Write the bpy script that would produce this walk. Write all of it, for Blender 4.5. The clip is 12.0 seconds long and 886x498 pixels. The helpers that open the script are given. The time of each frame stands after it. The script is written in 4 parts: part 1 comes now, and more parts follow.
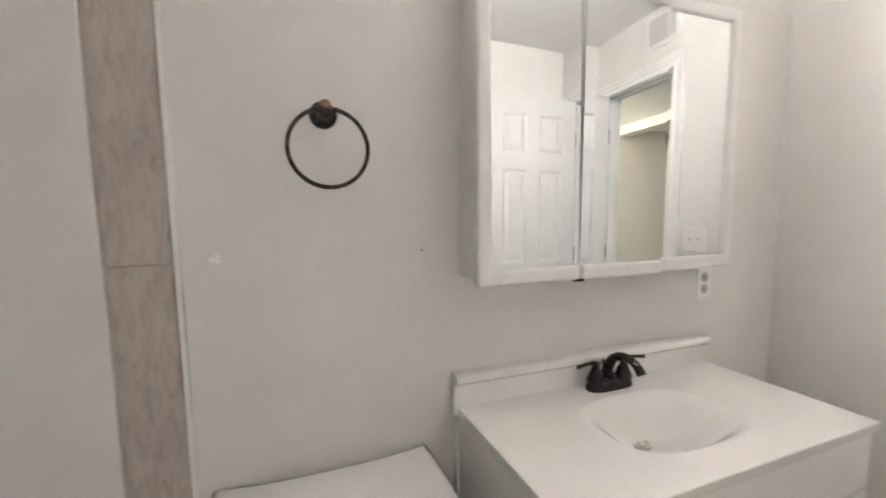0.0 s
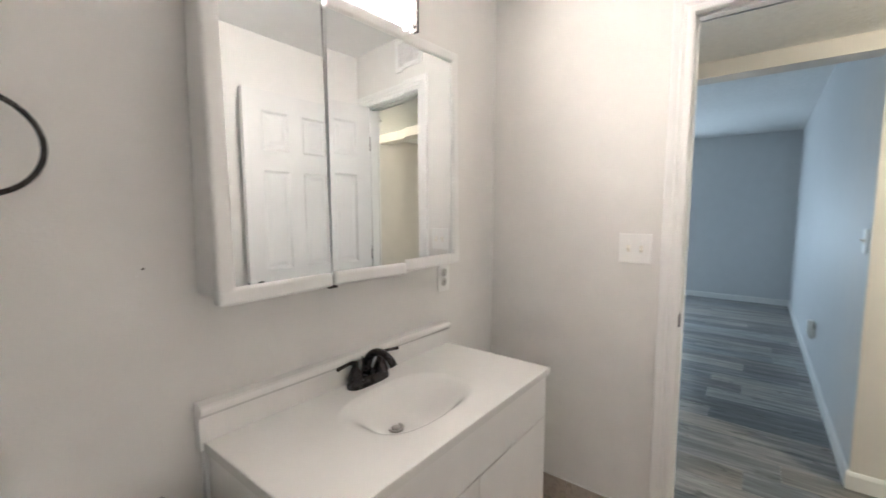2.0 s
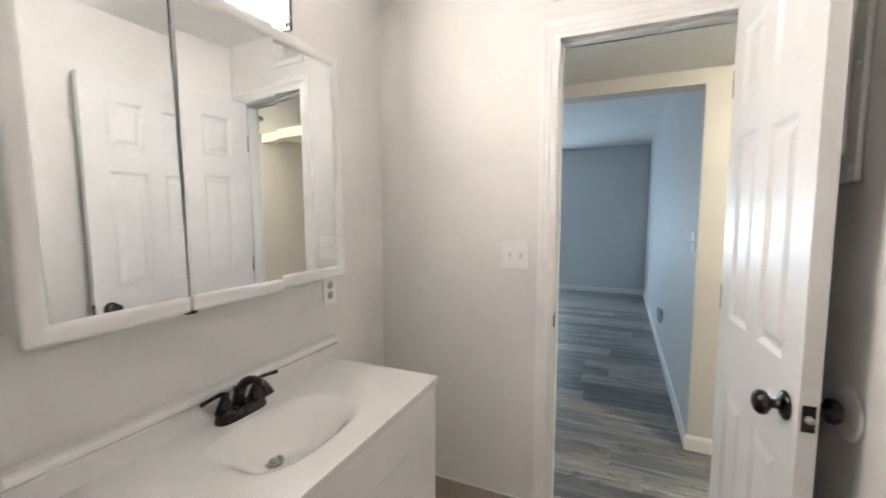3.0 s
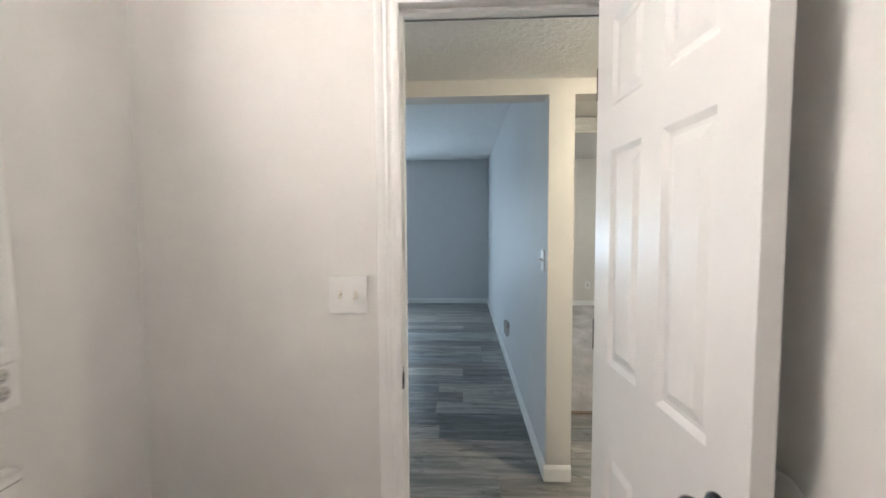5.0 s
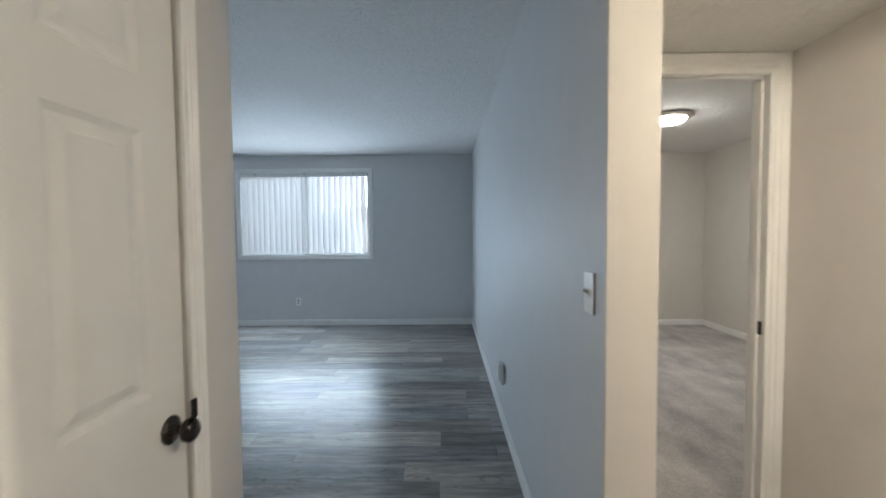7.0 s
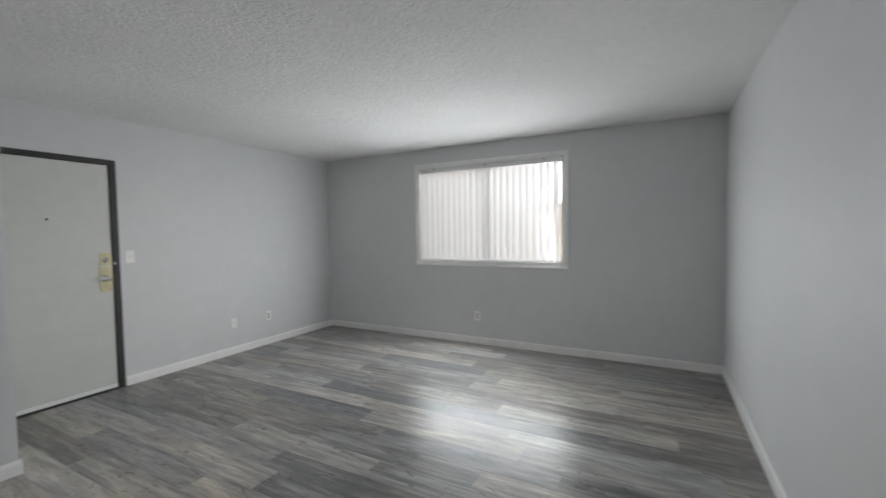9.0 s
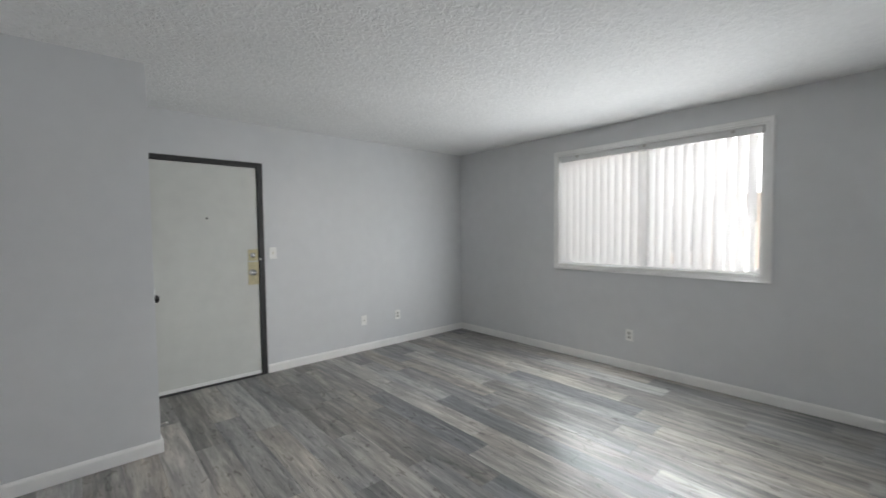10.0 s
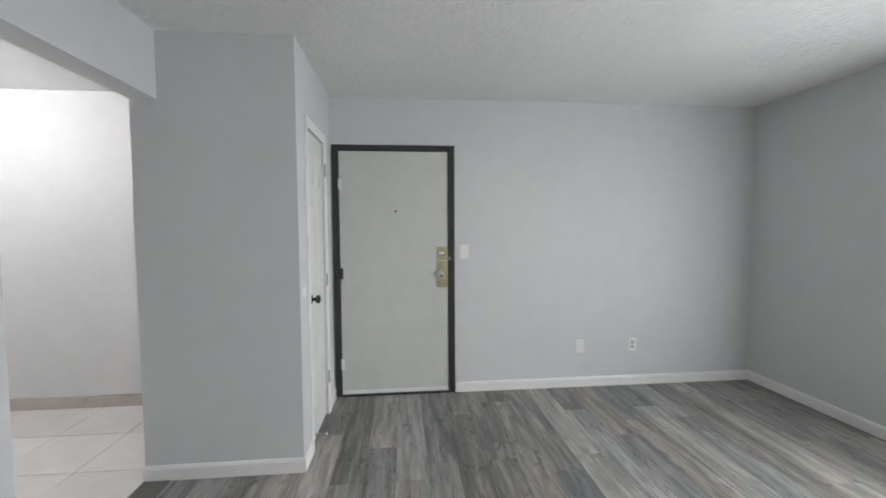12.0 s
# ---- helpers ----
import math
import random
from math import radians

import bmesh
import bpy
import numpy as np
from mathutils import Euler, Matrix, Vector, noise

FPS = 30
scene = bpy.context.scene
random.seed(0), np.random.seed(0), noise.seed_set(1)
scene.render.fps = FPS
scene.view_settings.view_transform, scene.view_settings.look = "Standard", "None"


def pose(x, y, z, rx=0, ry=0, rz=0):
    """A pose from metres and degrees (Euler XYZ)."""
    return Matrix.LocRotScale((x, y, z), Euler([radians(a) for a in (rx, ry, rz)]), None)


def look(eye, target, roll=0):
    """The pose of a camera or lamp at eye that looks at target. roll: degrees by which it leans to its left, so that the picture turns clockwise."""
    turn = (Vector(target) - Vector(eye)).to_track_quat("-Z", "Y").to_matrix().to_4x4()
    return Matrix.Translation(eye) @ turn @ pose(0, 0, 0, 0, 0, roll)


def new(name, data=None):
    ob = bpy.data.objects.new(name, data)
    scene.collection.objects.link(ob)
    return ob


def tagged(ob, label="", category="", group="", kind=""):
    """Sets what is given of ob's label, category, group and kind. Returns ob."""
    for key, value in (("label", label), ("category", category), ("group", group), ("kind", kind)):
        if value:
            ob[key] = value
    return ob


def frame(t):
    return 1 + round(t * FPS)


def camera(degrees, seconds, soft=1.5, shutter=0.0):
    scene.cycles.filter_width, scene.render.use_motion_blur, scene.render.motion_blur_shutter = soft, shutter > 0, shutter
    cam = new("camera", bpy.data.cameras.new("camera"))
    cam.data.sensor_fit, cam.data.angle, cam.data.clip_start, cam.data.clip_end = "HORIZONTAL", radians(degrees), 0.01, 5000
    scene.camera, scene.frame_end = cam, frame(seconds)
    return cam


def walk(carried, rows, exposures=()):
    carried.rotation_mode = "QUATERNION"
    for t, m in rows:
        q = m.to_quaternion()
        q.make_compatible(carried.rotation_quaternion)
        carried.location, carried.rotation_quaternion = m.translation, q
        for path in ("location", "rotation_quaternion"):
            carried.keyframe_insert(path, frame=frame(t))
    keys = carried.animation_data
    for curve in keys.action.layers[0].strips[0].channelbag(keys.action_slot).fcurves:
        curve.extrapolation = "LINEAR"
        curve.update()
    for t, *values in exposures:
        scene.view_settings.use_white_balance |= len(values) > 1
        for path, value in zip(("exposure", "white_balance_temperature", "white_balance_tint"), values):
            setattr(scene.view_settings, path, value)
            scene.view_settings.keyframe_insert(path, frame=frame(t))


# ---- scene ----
cam = camera(95.0, 12.0, 1.6, 0.5)
# seconds, x, y, z, yaw, pitch, roll
PATH = [
    (0.0, 0.5047, 0.1997, 1.2684, -21.941, -5.036, -0.336),
    (0.5, 0.5139, 0.1989, 1.2594, -30.488, -4.855, -0.228),
    (1.0, 0.5208, 0.1846, 1.2664, -37.932, -4.709, -0.144),
    (1.5, 0.5388, 0.1571, 1.281, -45.084, -4.748, -0.139),
    (2.0, 0.551, 0.1382, 1.2968, -52.202, -5.056, -0.223),
    (2.5, 0.5675, 0.1199, 1.3143, -59.511, -5.139, -0.25),
    (3.0, 0.6009, 0.1133, 1.3291, -66.308, -4.862, -0.074),
    (3.5, 0.6421, 0.1188, 1.347, -72.279, -4.474, 0.065),
    (3.7, 0.6687, 0.1196, 1.3505, -74.526, -4.379, 0.099),
    (4.0, 0.728, 0.1272, 1.356, -77.873, -4.206, 0.151),
    (4.5, 0.8735, 0.1501, 1.3647, -83.099, -3.862, 0.242),
    (5.0, 1.066, 0.171, 1.3706, -87.297, -3.507, 0.333),
    (5.5, 1.2943, 0.1753, 1.3711, -89.875, -3.201, 0.405),
    (6.0, 1.5474, 0.1483, 1.3638, -90.244, -3.005, 0.421),
    (6.5, 1.8484, 0.1271, 1.358, -90.678, -2.582, 0.436),
    (6.7, 1.9748, 0.1309, 1.3512, -90.64, -2.501, 0.446),
    (7.0, 2.1688, 0.1344, 1.3433, -89.805, -2.404, 0.475),
    (7.5, 2.4976, 0.1419, 1.3377, -86.342, -2.303, 0.567),
    (8.0, 2.819, 0.1681, 1.3446, -80.309, -2.272, 0.695),
    (8.3, 3.0015, 0.2007, 1.3562, -75.463, -2.284, 0.766),
    (8.5, 3.1173, 0.2314, 1.3674, -71.724, -2.303, 0.801),
    (8.8, 3.3122, 0.266, 1.3876, -66.186, -2.441, 0.816),
    (9.0, 3.4341, 0.2939, 1.4, -62.103, -2.534, 0.808),
    (9.5, 3.7216, 0.4096, 1.4187, -51.075, -2.662, 0.718),
    (10.0, 4.001, 0.4909, 1.4091, -41.486, -2.638, 0.613),
    (10.5, 4.3063, 0.5734, 1.406, -31.878, -2.567, 0.556),
    (11.0, 4.5704, 0.7229, 1.4052, -22.851, -2.676, 0.464),
    (11.3, 4.7142, 0.8721, 1.4046, -16.651, -2.802, 0.399),
    (11.5, 4.7876, 0.9812, 1.4047, -13.045, -2.88, 0.367),
    (12.0, 4.9154, 1.2779, 1.4058, -5.344, -3.058, 0.32),
]
walk(cam, [(t, pose(x, y, z, 90 + pitch, roll, yaw)) for t, x, y, z, yaw, pitch, roll in PATH],
     exposures=[(0.0, 0.6, 5150, 0), (2.0, 0.54, 5160, 0), (3.5, 0.43, 5180, 0), (5.5, 0.34, 5180, 0), (6.7, 0.22, 5250, 2), (8.3, 0.24, 6350, 10), (9.0, 0.32, 6500, 10), (10.0, 0.46, 6500, 10), (11.0, 0.54, 6500, 10), (12.0, 0.6, 6500, 10)])

# ---- sky, daylight and lamps ----
world = bpy.data.worlds.new("sky")
scene.world = world
world.use_nodes = True
wn = world.node_tree
sky = wn.nodes.new("ShaderNodeTexSky")
sky.sky_type, sky.sun_disc = "NISHITA", False
sky.sun_elevation, sky.sun_rotation = radians(43), radians(248)
wn.links.new(sky.outputs[0], wn.nodes["Background"].inputs[0])
wn.nodes["Background"].inputs[1].default_value = 0.12

sun = new("sun", bpy.data.lights.new("sun", "SUN"))
sun.data.energy, sun.data.angle, sun.data.color = 4.5, radians(0.5), (1, 0.95, 0.88)
sun.matrix_world = look((0, 0, 30), (30, 12, 0))

SKY_LIGHT, SILL_FILL, END_FILL = 108.0, 35.0, 2.5
HALL_LIGHT, BATH_LIGHT, BULB_LIGHT, BED_LIGHT, KITCHEN_LIGHT = 105.0, 33.0, 10800.0, 115.0, 66.0
day = new("window_daylight", bpy.data.lights.new("window_daylight", "AREA"))
day.data.shape, day.data.size, day.data.size_y = "RECTANGLE", 3.0, 2.0
day.data.energy, day.data.color = SKY_LIGHT, (0.93, 0.97, 1.0)
day.matrix_world = look((10.7, 2.0, 2.8), (8.1, 2.15, 1.55))
# added fill strips at the blind's foot and open end, to brighten the room
for place, aim, wide, high, watts in (((7.998, 2.143, 1.032), (7.0, 2.143, 1.032), 1.78, 0.03, SILL_FILL), ((8.006, 1.240, 1.30), (7.0, 1.95, 1.25), 0.03, 0.5, END_FILL)):
    edge = new("window_fill_strip", bpy.data.lights.new("window_fill_strip", "AREA"))
    edge.data.shape, edge.data.size, edge.data.size_y = "RECTANGLE", wide, high
    edge.data.energy, edge.data.color = watts, (0.93, 0.97, 1.0)
    edge.matrix_world = look(place, aim)


# ---- materials ----
def mat(name, base, rough=0.5, metal=0.0, var=0.06, scale=8.0, bump=0.0, bump_scale=200.0, stretch=(1, 1, 1), spec=0.5, island=0.0, var2=0.04, scale2=0.9):
    """A surface with variation at two scales and fine relief, in real-world size."""
    m = bpy.data.materials.new(name)
    m.use_nodes = True
    nt = m.node_tree
    b = nt.nodes["Principled BSDF"]
    b.inputs["Metallic"].default_value = metal
    b.inputs["Specular IOR Level"].default_value = spec
    co = nt.nodes.new("ShaderNodeTexCoord")
    mp = nt.nodes.new("ShaderNodeMapping")
    mp.inputs["Scale"].default_value = stretch
    nt.links.new(co.outputs["Object"], mp.inputs["Vector"])
    fac = None
    for amount, sc in ((var, scale), (var2, scale2)):
        n = nt.nodes.new("ShaderNodeTexNoise")
        n.inputs["Scale"].default_value, n.inputs["Detail"].default_value = sc, 5
        nt.links.new(mp.outputs[0], n.inputs["Vector"])
        r = nt.nodes.new("ShaderNodeMapRange")
        r.inputs["From Min"].default_value, r.inputs["From Max"].default_value = 0.3, 0.7
        r.inputs["To Min"].default_value, r.inputs["To Max"].default_value = 1 - amount, 1 + amount
        nt.links.new(n.outputs["Fac"], r.inputs["Value"])
        if fac is None:
            fac = r.outputs[0]
            rr = nt.nodes.new("ShaderNodeMapRange")
            rr.inputs["To Min"].default_value, rr.inputs["To Max"].default_value = max(rough - 0.08, 0.02), min(rough + 0.08, 1)
            nt.links.new(n.outputs["Fac"], rr.inputs["Value"])
            nt.links.new(rr.outputs[0], b.inputs["Roughness"])
        else:
            mul = nt.nodes.new("ShaderNodeMath")
            mul.operation = "MULTIPLY"
            nt.links.new(fac, mul.inputs[0])
            nt.links.new(r.outputs[0], mul.inputs[1])
            fac = mul.outputs[0]
    if island:
        oi = nt.nodes.new("ShaderNodeObjectInfo")
        r = nt.nodes.new("ShaderNodeMapRange")
        r.inputs["To Min"].default_value, r.inputs["To Max"].default_value = 1 - island, 1 + island
        nt.links.new(oi.outputs["Random"], r.inputs["Value"])
        mul = nt.nodes.new("ShaderNodeMath")
        mul.operation = "MULTIPLY"
        nt.links.new(fac, mul.inputs[0])
        nt.links.new(r.outputs[0], mul.inputs[1])
        fac = mul.outputs[0]
    mix = nt.nodes.new("ShaderNodeMix")
    mix.data_type, mix.blend_type = "RGBA", "MULTIPLY"
    mix.inputs["Factor"].default_value = 1
    mix.inputs["A"].default_value = (*base, 1)
    nt.links.new(fac, mix.inputs["B"])
    nt.links.new(mix.outputs["Result"], b.inputs["Base Color"])
    if bump:
        n = nt.nodes.new("ShaderNodeTexNoise")
        n.inputs["Scale"].default_value, n.inputs["Detail"].default_value = bump_scale, 3
        nt.links.new(mp.outputs[0], n.inputs["Vector"])
        bu = nt.nodes.new("ShaderNodeBump")
        bu.inputs["Strength"].default_value, bu.inputs["Distance"].default_value = bump, 0.002
        nt.links.new(n.outputs["Fac"], bu.inputs["Height"])
        nt.links.new(bu.outputs[0], b.inputs["Normal"])
    return m


def glow(name, colour, strength):
    m = bpy.data.materials.new(name)
    m.use_nodes = True
    b = m.node_tree.nodes["Principled BSDF"]
    b.inputs["Base Color"].default_value = (0.85, 0.85, 0.83, 1)
    b.inputs["Emission Color"].default_value = (*colour, 1)
    b.inputs["Emission Strength"].default_value = strength
    return m


def knockdown(name, base, strength=0.62, deep=0.012):
    """Trowelled ceiling plaster: flattened blobs with crisp edges over a fine grain."""
    m = mat(name, base, 0.85, var=0.03, scale=30)
    nt = m.node_tree
    co = nt.nodes.new("ShaderNodeTexCoord")
    n1 = nt.nodes.new("ShaderNodeTexNoise")
    n1.inputs["Scale"].default_value, n1.inputs["Detail"].default_value, n1.inputs["Distortion"].default_value = 29, 4, 1.0
    ramp = nt.nodes.new("ShaderNodeValToRGB")
    ramp.color_ramp.elements[0].position, ramp.color_ramp.elements[1].position = 0.47, 0.56
    bu = nt.nodes.new("ShaderNodeBump")
    bu.inputs["Strength"].default_value, bu.inputs["Distance"].default_value = strength, deep
    nt.links.new(co.outputs["Object"], n1.inputs["Vector"])
    nt.links.new(n1.outputs["Fac"], ramp.inputs[0])
    nt.links.new(ramp.outputs[0], bu.inputs["Height"])
    nt.links.new(bu.outputs[0], nt.nodes["Principled BSDF"].inputs["Normal"])
    return m


def plank_material():
    """Grey weathered vinyl plank: long grain, pale worn streaks, dark knots, and a tone of its own for each plank."""
    m = bpy.data.materials.new("grey_vinyl_plank")
    m.use_nodes = True
    nt = m.node_tree
    b = nt.nodes["Principled BSDF"]
    co = nt.nodes.new("ShaderNodeTexCoord")
    oi = nt.nodes.new("ShaderNodeObjectInfo")
    off = nt.nodes.new("ShaderNodeVectorMath")
    off.operation = "MULTIPLY_ADD"
    cmb = nt.nodes.new("ShaderNodeCombineXYZ")
    for k in range(3):
        nt.links.new(oi.outputs["Random"], cmb.inputs[k])
    off.inputs[1].default_value = (37, 91, 53)
    nt.links.new(cmb.outputs[0], off.inputs[0])
    nt.links.new(co.outputs["Object"], off.inputs[2])

    def noise_at(scale, stretch, detail, distortion=0.0):
        mp = nt.nodes.new("ShaderNodeMapping")
        mp.inputs["Scale"].default_value = stretch
        n = nt.nodes.new("ShaderNodeTexNoise")
        n.inputs["Scale"].default_value, n.inputs["Detail"].default_value, n.inputs["Distortion"].default_value = scale, detail, distortion
        nt.links.new(off.outputs[0], mp.inputs["Vector"])
        nt.links.new(mp.outputs[0], n.inputs["Vector"])
        return n.outputs["Fac"]

    broad, streak, grain = noise_at(3, (4.8, 0.5, 1), 5, 0.8), noise_at(9, (3.4, 0.32, 1), 6, 1.0), noise_at(50, (3, 0.3, 1), 4)

    def math_node(op, a, c):
        n = nt.nodes.new("ShaderNodeMath")
        n.operation = op
        for k, v in ((0, a), (1, c)):
            if isinstance(v, (int, float)):
                n.inputs[k].default_value = v
            else:
                nt.links.new(v, n.inputs[k])
        return n.outputs[0]

    tone = math_node("MULTIPLY", math_node("SUBTRACT", oi.outputs["Random"], 0.5), 0.32)
    total = math_node("ADD", math_node("MULTIPLY", broad, 0.8), math_node("MULTIPLY", streak, 0.6))
    total = math_node("ADD", total, math_node("MULTIPLY", grain, 0.22))
    total = math_node("ADD", math_node("SUBTRACT", total, 0.33), tone)
    ramp = nt.nodes.new("ShaderNodeValToRGB")
    els = ramp.color_ramp.elements
    els[0].position, els[0].color = 0.05, (0.085, 0.087, 0.09, 1)
    els[1].position, els[1].color = 0.92, (0.60, 0.58, 0.545, 1)
    for p, c in ((0.35, (0.172, 0.175, 0.177, 1)), (0.52, (0.272, 0.27, 0.262, 1)), (0.7, (0.40, 0.392, 0.376, 1))):
        e = els.new(p)
        e.color = c
    nt.links.new(total, ramp.inputs[0])
    knots = noise_at(7, (2.6, 1.0, 1), 3, 1.6)
    kr = nt.nodes.new("ShaderNodeValToRGB")
    kr.color_ramp.elements[0].position, kr.color_ramp.elements[0].color = 0.30, (0.58, 0.57, 0.56, 1)
    kr.color_ramp.elements[1].position, kr.color_ramp.elements[1].color = 0.40, (1, 1, 1, 1)
    nt.links.new(knots, kr.inputs[0])
    hue = nt.nodes.new("ShaderNodeValToRGB")
    hue.color_ramp.elements[0].color, hue.color_ramp.elements[1].color = (0.93, 0.99, 1.07, 1), (1.13, 1.0, 0.86, 1)
    hue_at = math_node("ADD", math_node("MULTIPLY", noise_at(2.1, (2, 0.6, 1), 2), 0.6), math_node("MULTIPLY", math_node("FRACT", math_node("MULTIPLY", oi.outputs["Random"], 13.7), 0), 0.4))
    nt.links.new(hue_at, hue.inputs[0])
    last = ramp.outputs[0]
    for other in (kr.outputs[0], hue.outputs[0]):
        mx = nt.nodes.new("ShaderNodeMix")
        mx.data_type, mx.blend_type = "RGBA", "MULTIPLY"
        mx.inputs["Factor"].default_value = 1
        nt.links.new(last, mx.inputs["A"])
        nt.links.new(other, mx.inputs["B"])
        last = mx.outputs["Result"]
    nt.links.new(last, b.inputs["Base Color"])
    b.inputs["Specular IOR Level"].default_value = 0.22
    rr = nt.nodes.new("ShaderNodeMapRange")
    rr.inputs["To Min"].default_value, rr.inputs["To Max"].default_value = 0.25, 0.40
    nt.links.new(streak, rr.inputs["Value"])
    nt.links.new(rr.outputs[0], b.inputs["Roughness"])
    bu = nt.nodes.new("ShaderNodeBump")
    bu.inputs["Strength"].default_value, bu.inputs["Distance"].default_value = 0.25, 0.001
    nt.links.new(grain, bu.inputs["Height"])
    nt.links.new(bu.outputs[0], b.inputs["Normal"])
    return m


def travertine(name, base, stretch=(3, 3, 0.68)):
    m = mat(name, base, 0.45, var=0.10, scale=9, stretch=stretch, var2=0.10, scale2=3, bump=0.15, bump_scale=60)
    nt = m.node_tree
    b = nt.nodes["Principled BSDF"]
    co = nt.nodes.new("ShaderNodeTexCoord")
    mp = nt.nodes.new("ShaderNodeMapping")
    mp.inputs["Scale"].default_value = [2.9 * v for v in stretch]
    n = nt.nodes.new("ShaderNodeTexNoise")
    n.inputs["Scale"].default_value, n.inputs["Detail"].default_value, n.inputs["Distortion"].default_value = 7, 10, 1.0
    r = nt.nodes.new("ShaderNodeValToRGB")
    r.color_ramp.elements[0].position, r.color_ramp.elements[0].color = 0.30, (0.74, 0.715, 0.69, 1)
    r.color_ramp.elements[1].position, r.color_ramp.elements[1].color = 0.55, (1.08, 1.07, 1.05, 1)
    nt.links.new(co.outputs["Object"], mp.inputs["Vector"])
    nt.links.new(n.outputs["Fac"], r.inputs[0])
    n.inputs["Roughness"].default_value = 0.68
    oi = nt.nodes.new("ShaderNodeObjectInfo")
    shift = nt.nodes.new("ShaderNodeVectorMath")
    shift.operation = "MULTIPLY_ADD"
    shift.inputs[1].default_value = (17, 29, 41)
    nt.links.new(oi.outputs["Random"], shift.inputs[0])
    nt.links.new(mp.outputs[0], shift.inputs[2])
    nt.links.new(shift.outputs[0], n.inputs["Vector"])
    mix = nt.nodes.new("ShaderNodeMix")
    mix.data_type, mix.blend_type = "RGBA", "MULTIPLY"
    mix.inputs["Factor"].default_value = 1
    nt.links.new(b.inputs["Base Color"].links[0].from_socket, mix.inputs["A"])
    nt.links.new(r.outputs[0], mix.inputs["B"])
    nt.links.new(mix.outputs["Result"], b.inputs["Base Color"])
    return m


M_BATH = mat("bath_paint", (0.79, 0.777, 0.75), 0.72, spec=0.3, var=0.02, bump=0.25, bump_scale=160, var2=0.02)
M_HALL = mat("hall_paint", (0.70, 0.668, 0.625), 0.6, var=0.02, bump=0.25, bump_scale=160, var2=0.02)
M_LIV = mat("living_paint", (0.665, 0.672, 0.68), 0.6, var=0.02, bump=0.25, bump_scale=160, var2=0.02)
M_KIT = mat("kitchen_paint", (0.74, 0.735, 0.73), 0.6, var=0.02, bump=0.25, bump_scale=160, var2=0.02)
M_CEIL = knockdown("knockdown_plaster", (0.84, 0.84, 0.83))
M_HALLCEIL = knockdown("soft_knockdown_plaster", (0.80, 0.79, 0.76), 0.45, 0.006)
M_FLATCEIL = mat("smooth_ceiling_paint", (0.86, 0.86, 0.85), 0.7, var=0.02, bump=0.2, bump_scale=120)
M_TRIM = mat("white_trim_paint", (0.85, 0.845, 0.83), 0.35, var=0.03, bump=0.06, bump_scale=60)
M_DOOR = mat("white_door_paint", (0.77, 0.765, 0.75), 0.36, spec=0.27, var=0.02, bump=0.02, bump_scale=90, stretch=(1, 1, 0.7))
M_ENTRY = mat("off_white_entry_paint", (0.64, 0.645, 0.61), 0.45, var=0.03, bump=0.1, bump_scale=120)
M_FRAME = mat("charcoal_metal_paint", (0.038, 0.038, 0.037), 0.45, var=0.12, bump=0.08)
M_BRONZE = mat("oil_rubbed_bronze", (0.040, 0.036, 0.034), 0.27, 0.7, var=0.25, scale=40)
M_COPPER = mat("worn_copper_bronze", (0.22, 0.12, 0.08), 0.35, 0.8, var=0.3, scale=60)
M_CHROME = mat("chrome", (0.75, 0.75, 0.75), 0.14, 1.0, var=0.05)
M_STEEL = mat("brushed_nickel", (0.50, 0.48, 0.45), 0.34, 1.0, var=0.08, scale=50)
M_BRASS = mat("pale_brass", (0.62, 0.56, 0.36), 0.33, 0.9, var=0.12, scale=30)
M_PLASTIC = mat("white_plastic", (0.87, 0.865, 0.845), 0.3, var=0.02)
M_SOCKET = mat("grey_socket_plastic", (0.50, 0.49, 0.47), 0.35, var=0.03)
M_IVORY = mat("ivory_plastic", (0.80, 0.765, 0.69), 0.35, var=0.04)
M_HOLE = mat("screw_hole_plaster", (0.22, 0.20, 0.18), 0.9)
M_SLOT = mat("dark_slot", (0.03, 0.03, 0.03), 0.6)
M_MARBLE = mat("cultured_marble", (0.88, 0.87, 0.845), 0.13, var=0.02, scale=5)
M_PORC = mat("white_porcelain", (0.85, 0.845, 0.83), 0.1, var=0.015)
M_VANITY = mat("white_laminate", (0.84, 0.83, 0.81), 0.32, var=0.02)
M_TRAV = travertine("travertine_tile", (0.47, 0.425, 0.385))
M_BATHTILE = travertine("brown_stone_floor_tile", (0.42, 0.365, 0.32), (1.5, 1.2, 1.5))
M_GROUT = mat("grey_grout", (0.40, 0.38, 0.35), 0.9, var=0.1)
M_PALETILE = mat("pale_marble_look_tile", (0.72, 0.70, 0.665), 0.22, var=0.05, scale=5, island=0.05, var2=0.05, scale2=2)
M_BASETILE = mat("beige_base_tile", (0.56, 0.51, 0.45), 0.3, var=0.06, scale=7, island=0.04)
M_RAIL = mat("grey_white_headrail", (0.74, 0.74, 0.73), 0.4, var=0.03)
M_CAULK = mat("white_caulk", (0.82, 0.81, 0.79), 0.5)
M_PATCH = mat("bare_plaster", (0.90, 0.895, 0.88), 0.9, bump=0.6, bump_scale=300)
M_SUB = mat("dark_underlay", (0.13, 0.13, 0.13), 0.8)
M_PLANK = plank_material()
M_BEIGE = mat("beige_stucco", (0.66, 0.56, 0.47), 0.9, var=0.06, bump=0.4, bump_scale=80)
M_GROUND = mat("concrete_ground", (0.33, 0.32, 0.30), 0.9, var=0.1, scale=3, bump=0.3)
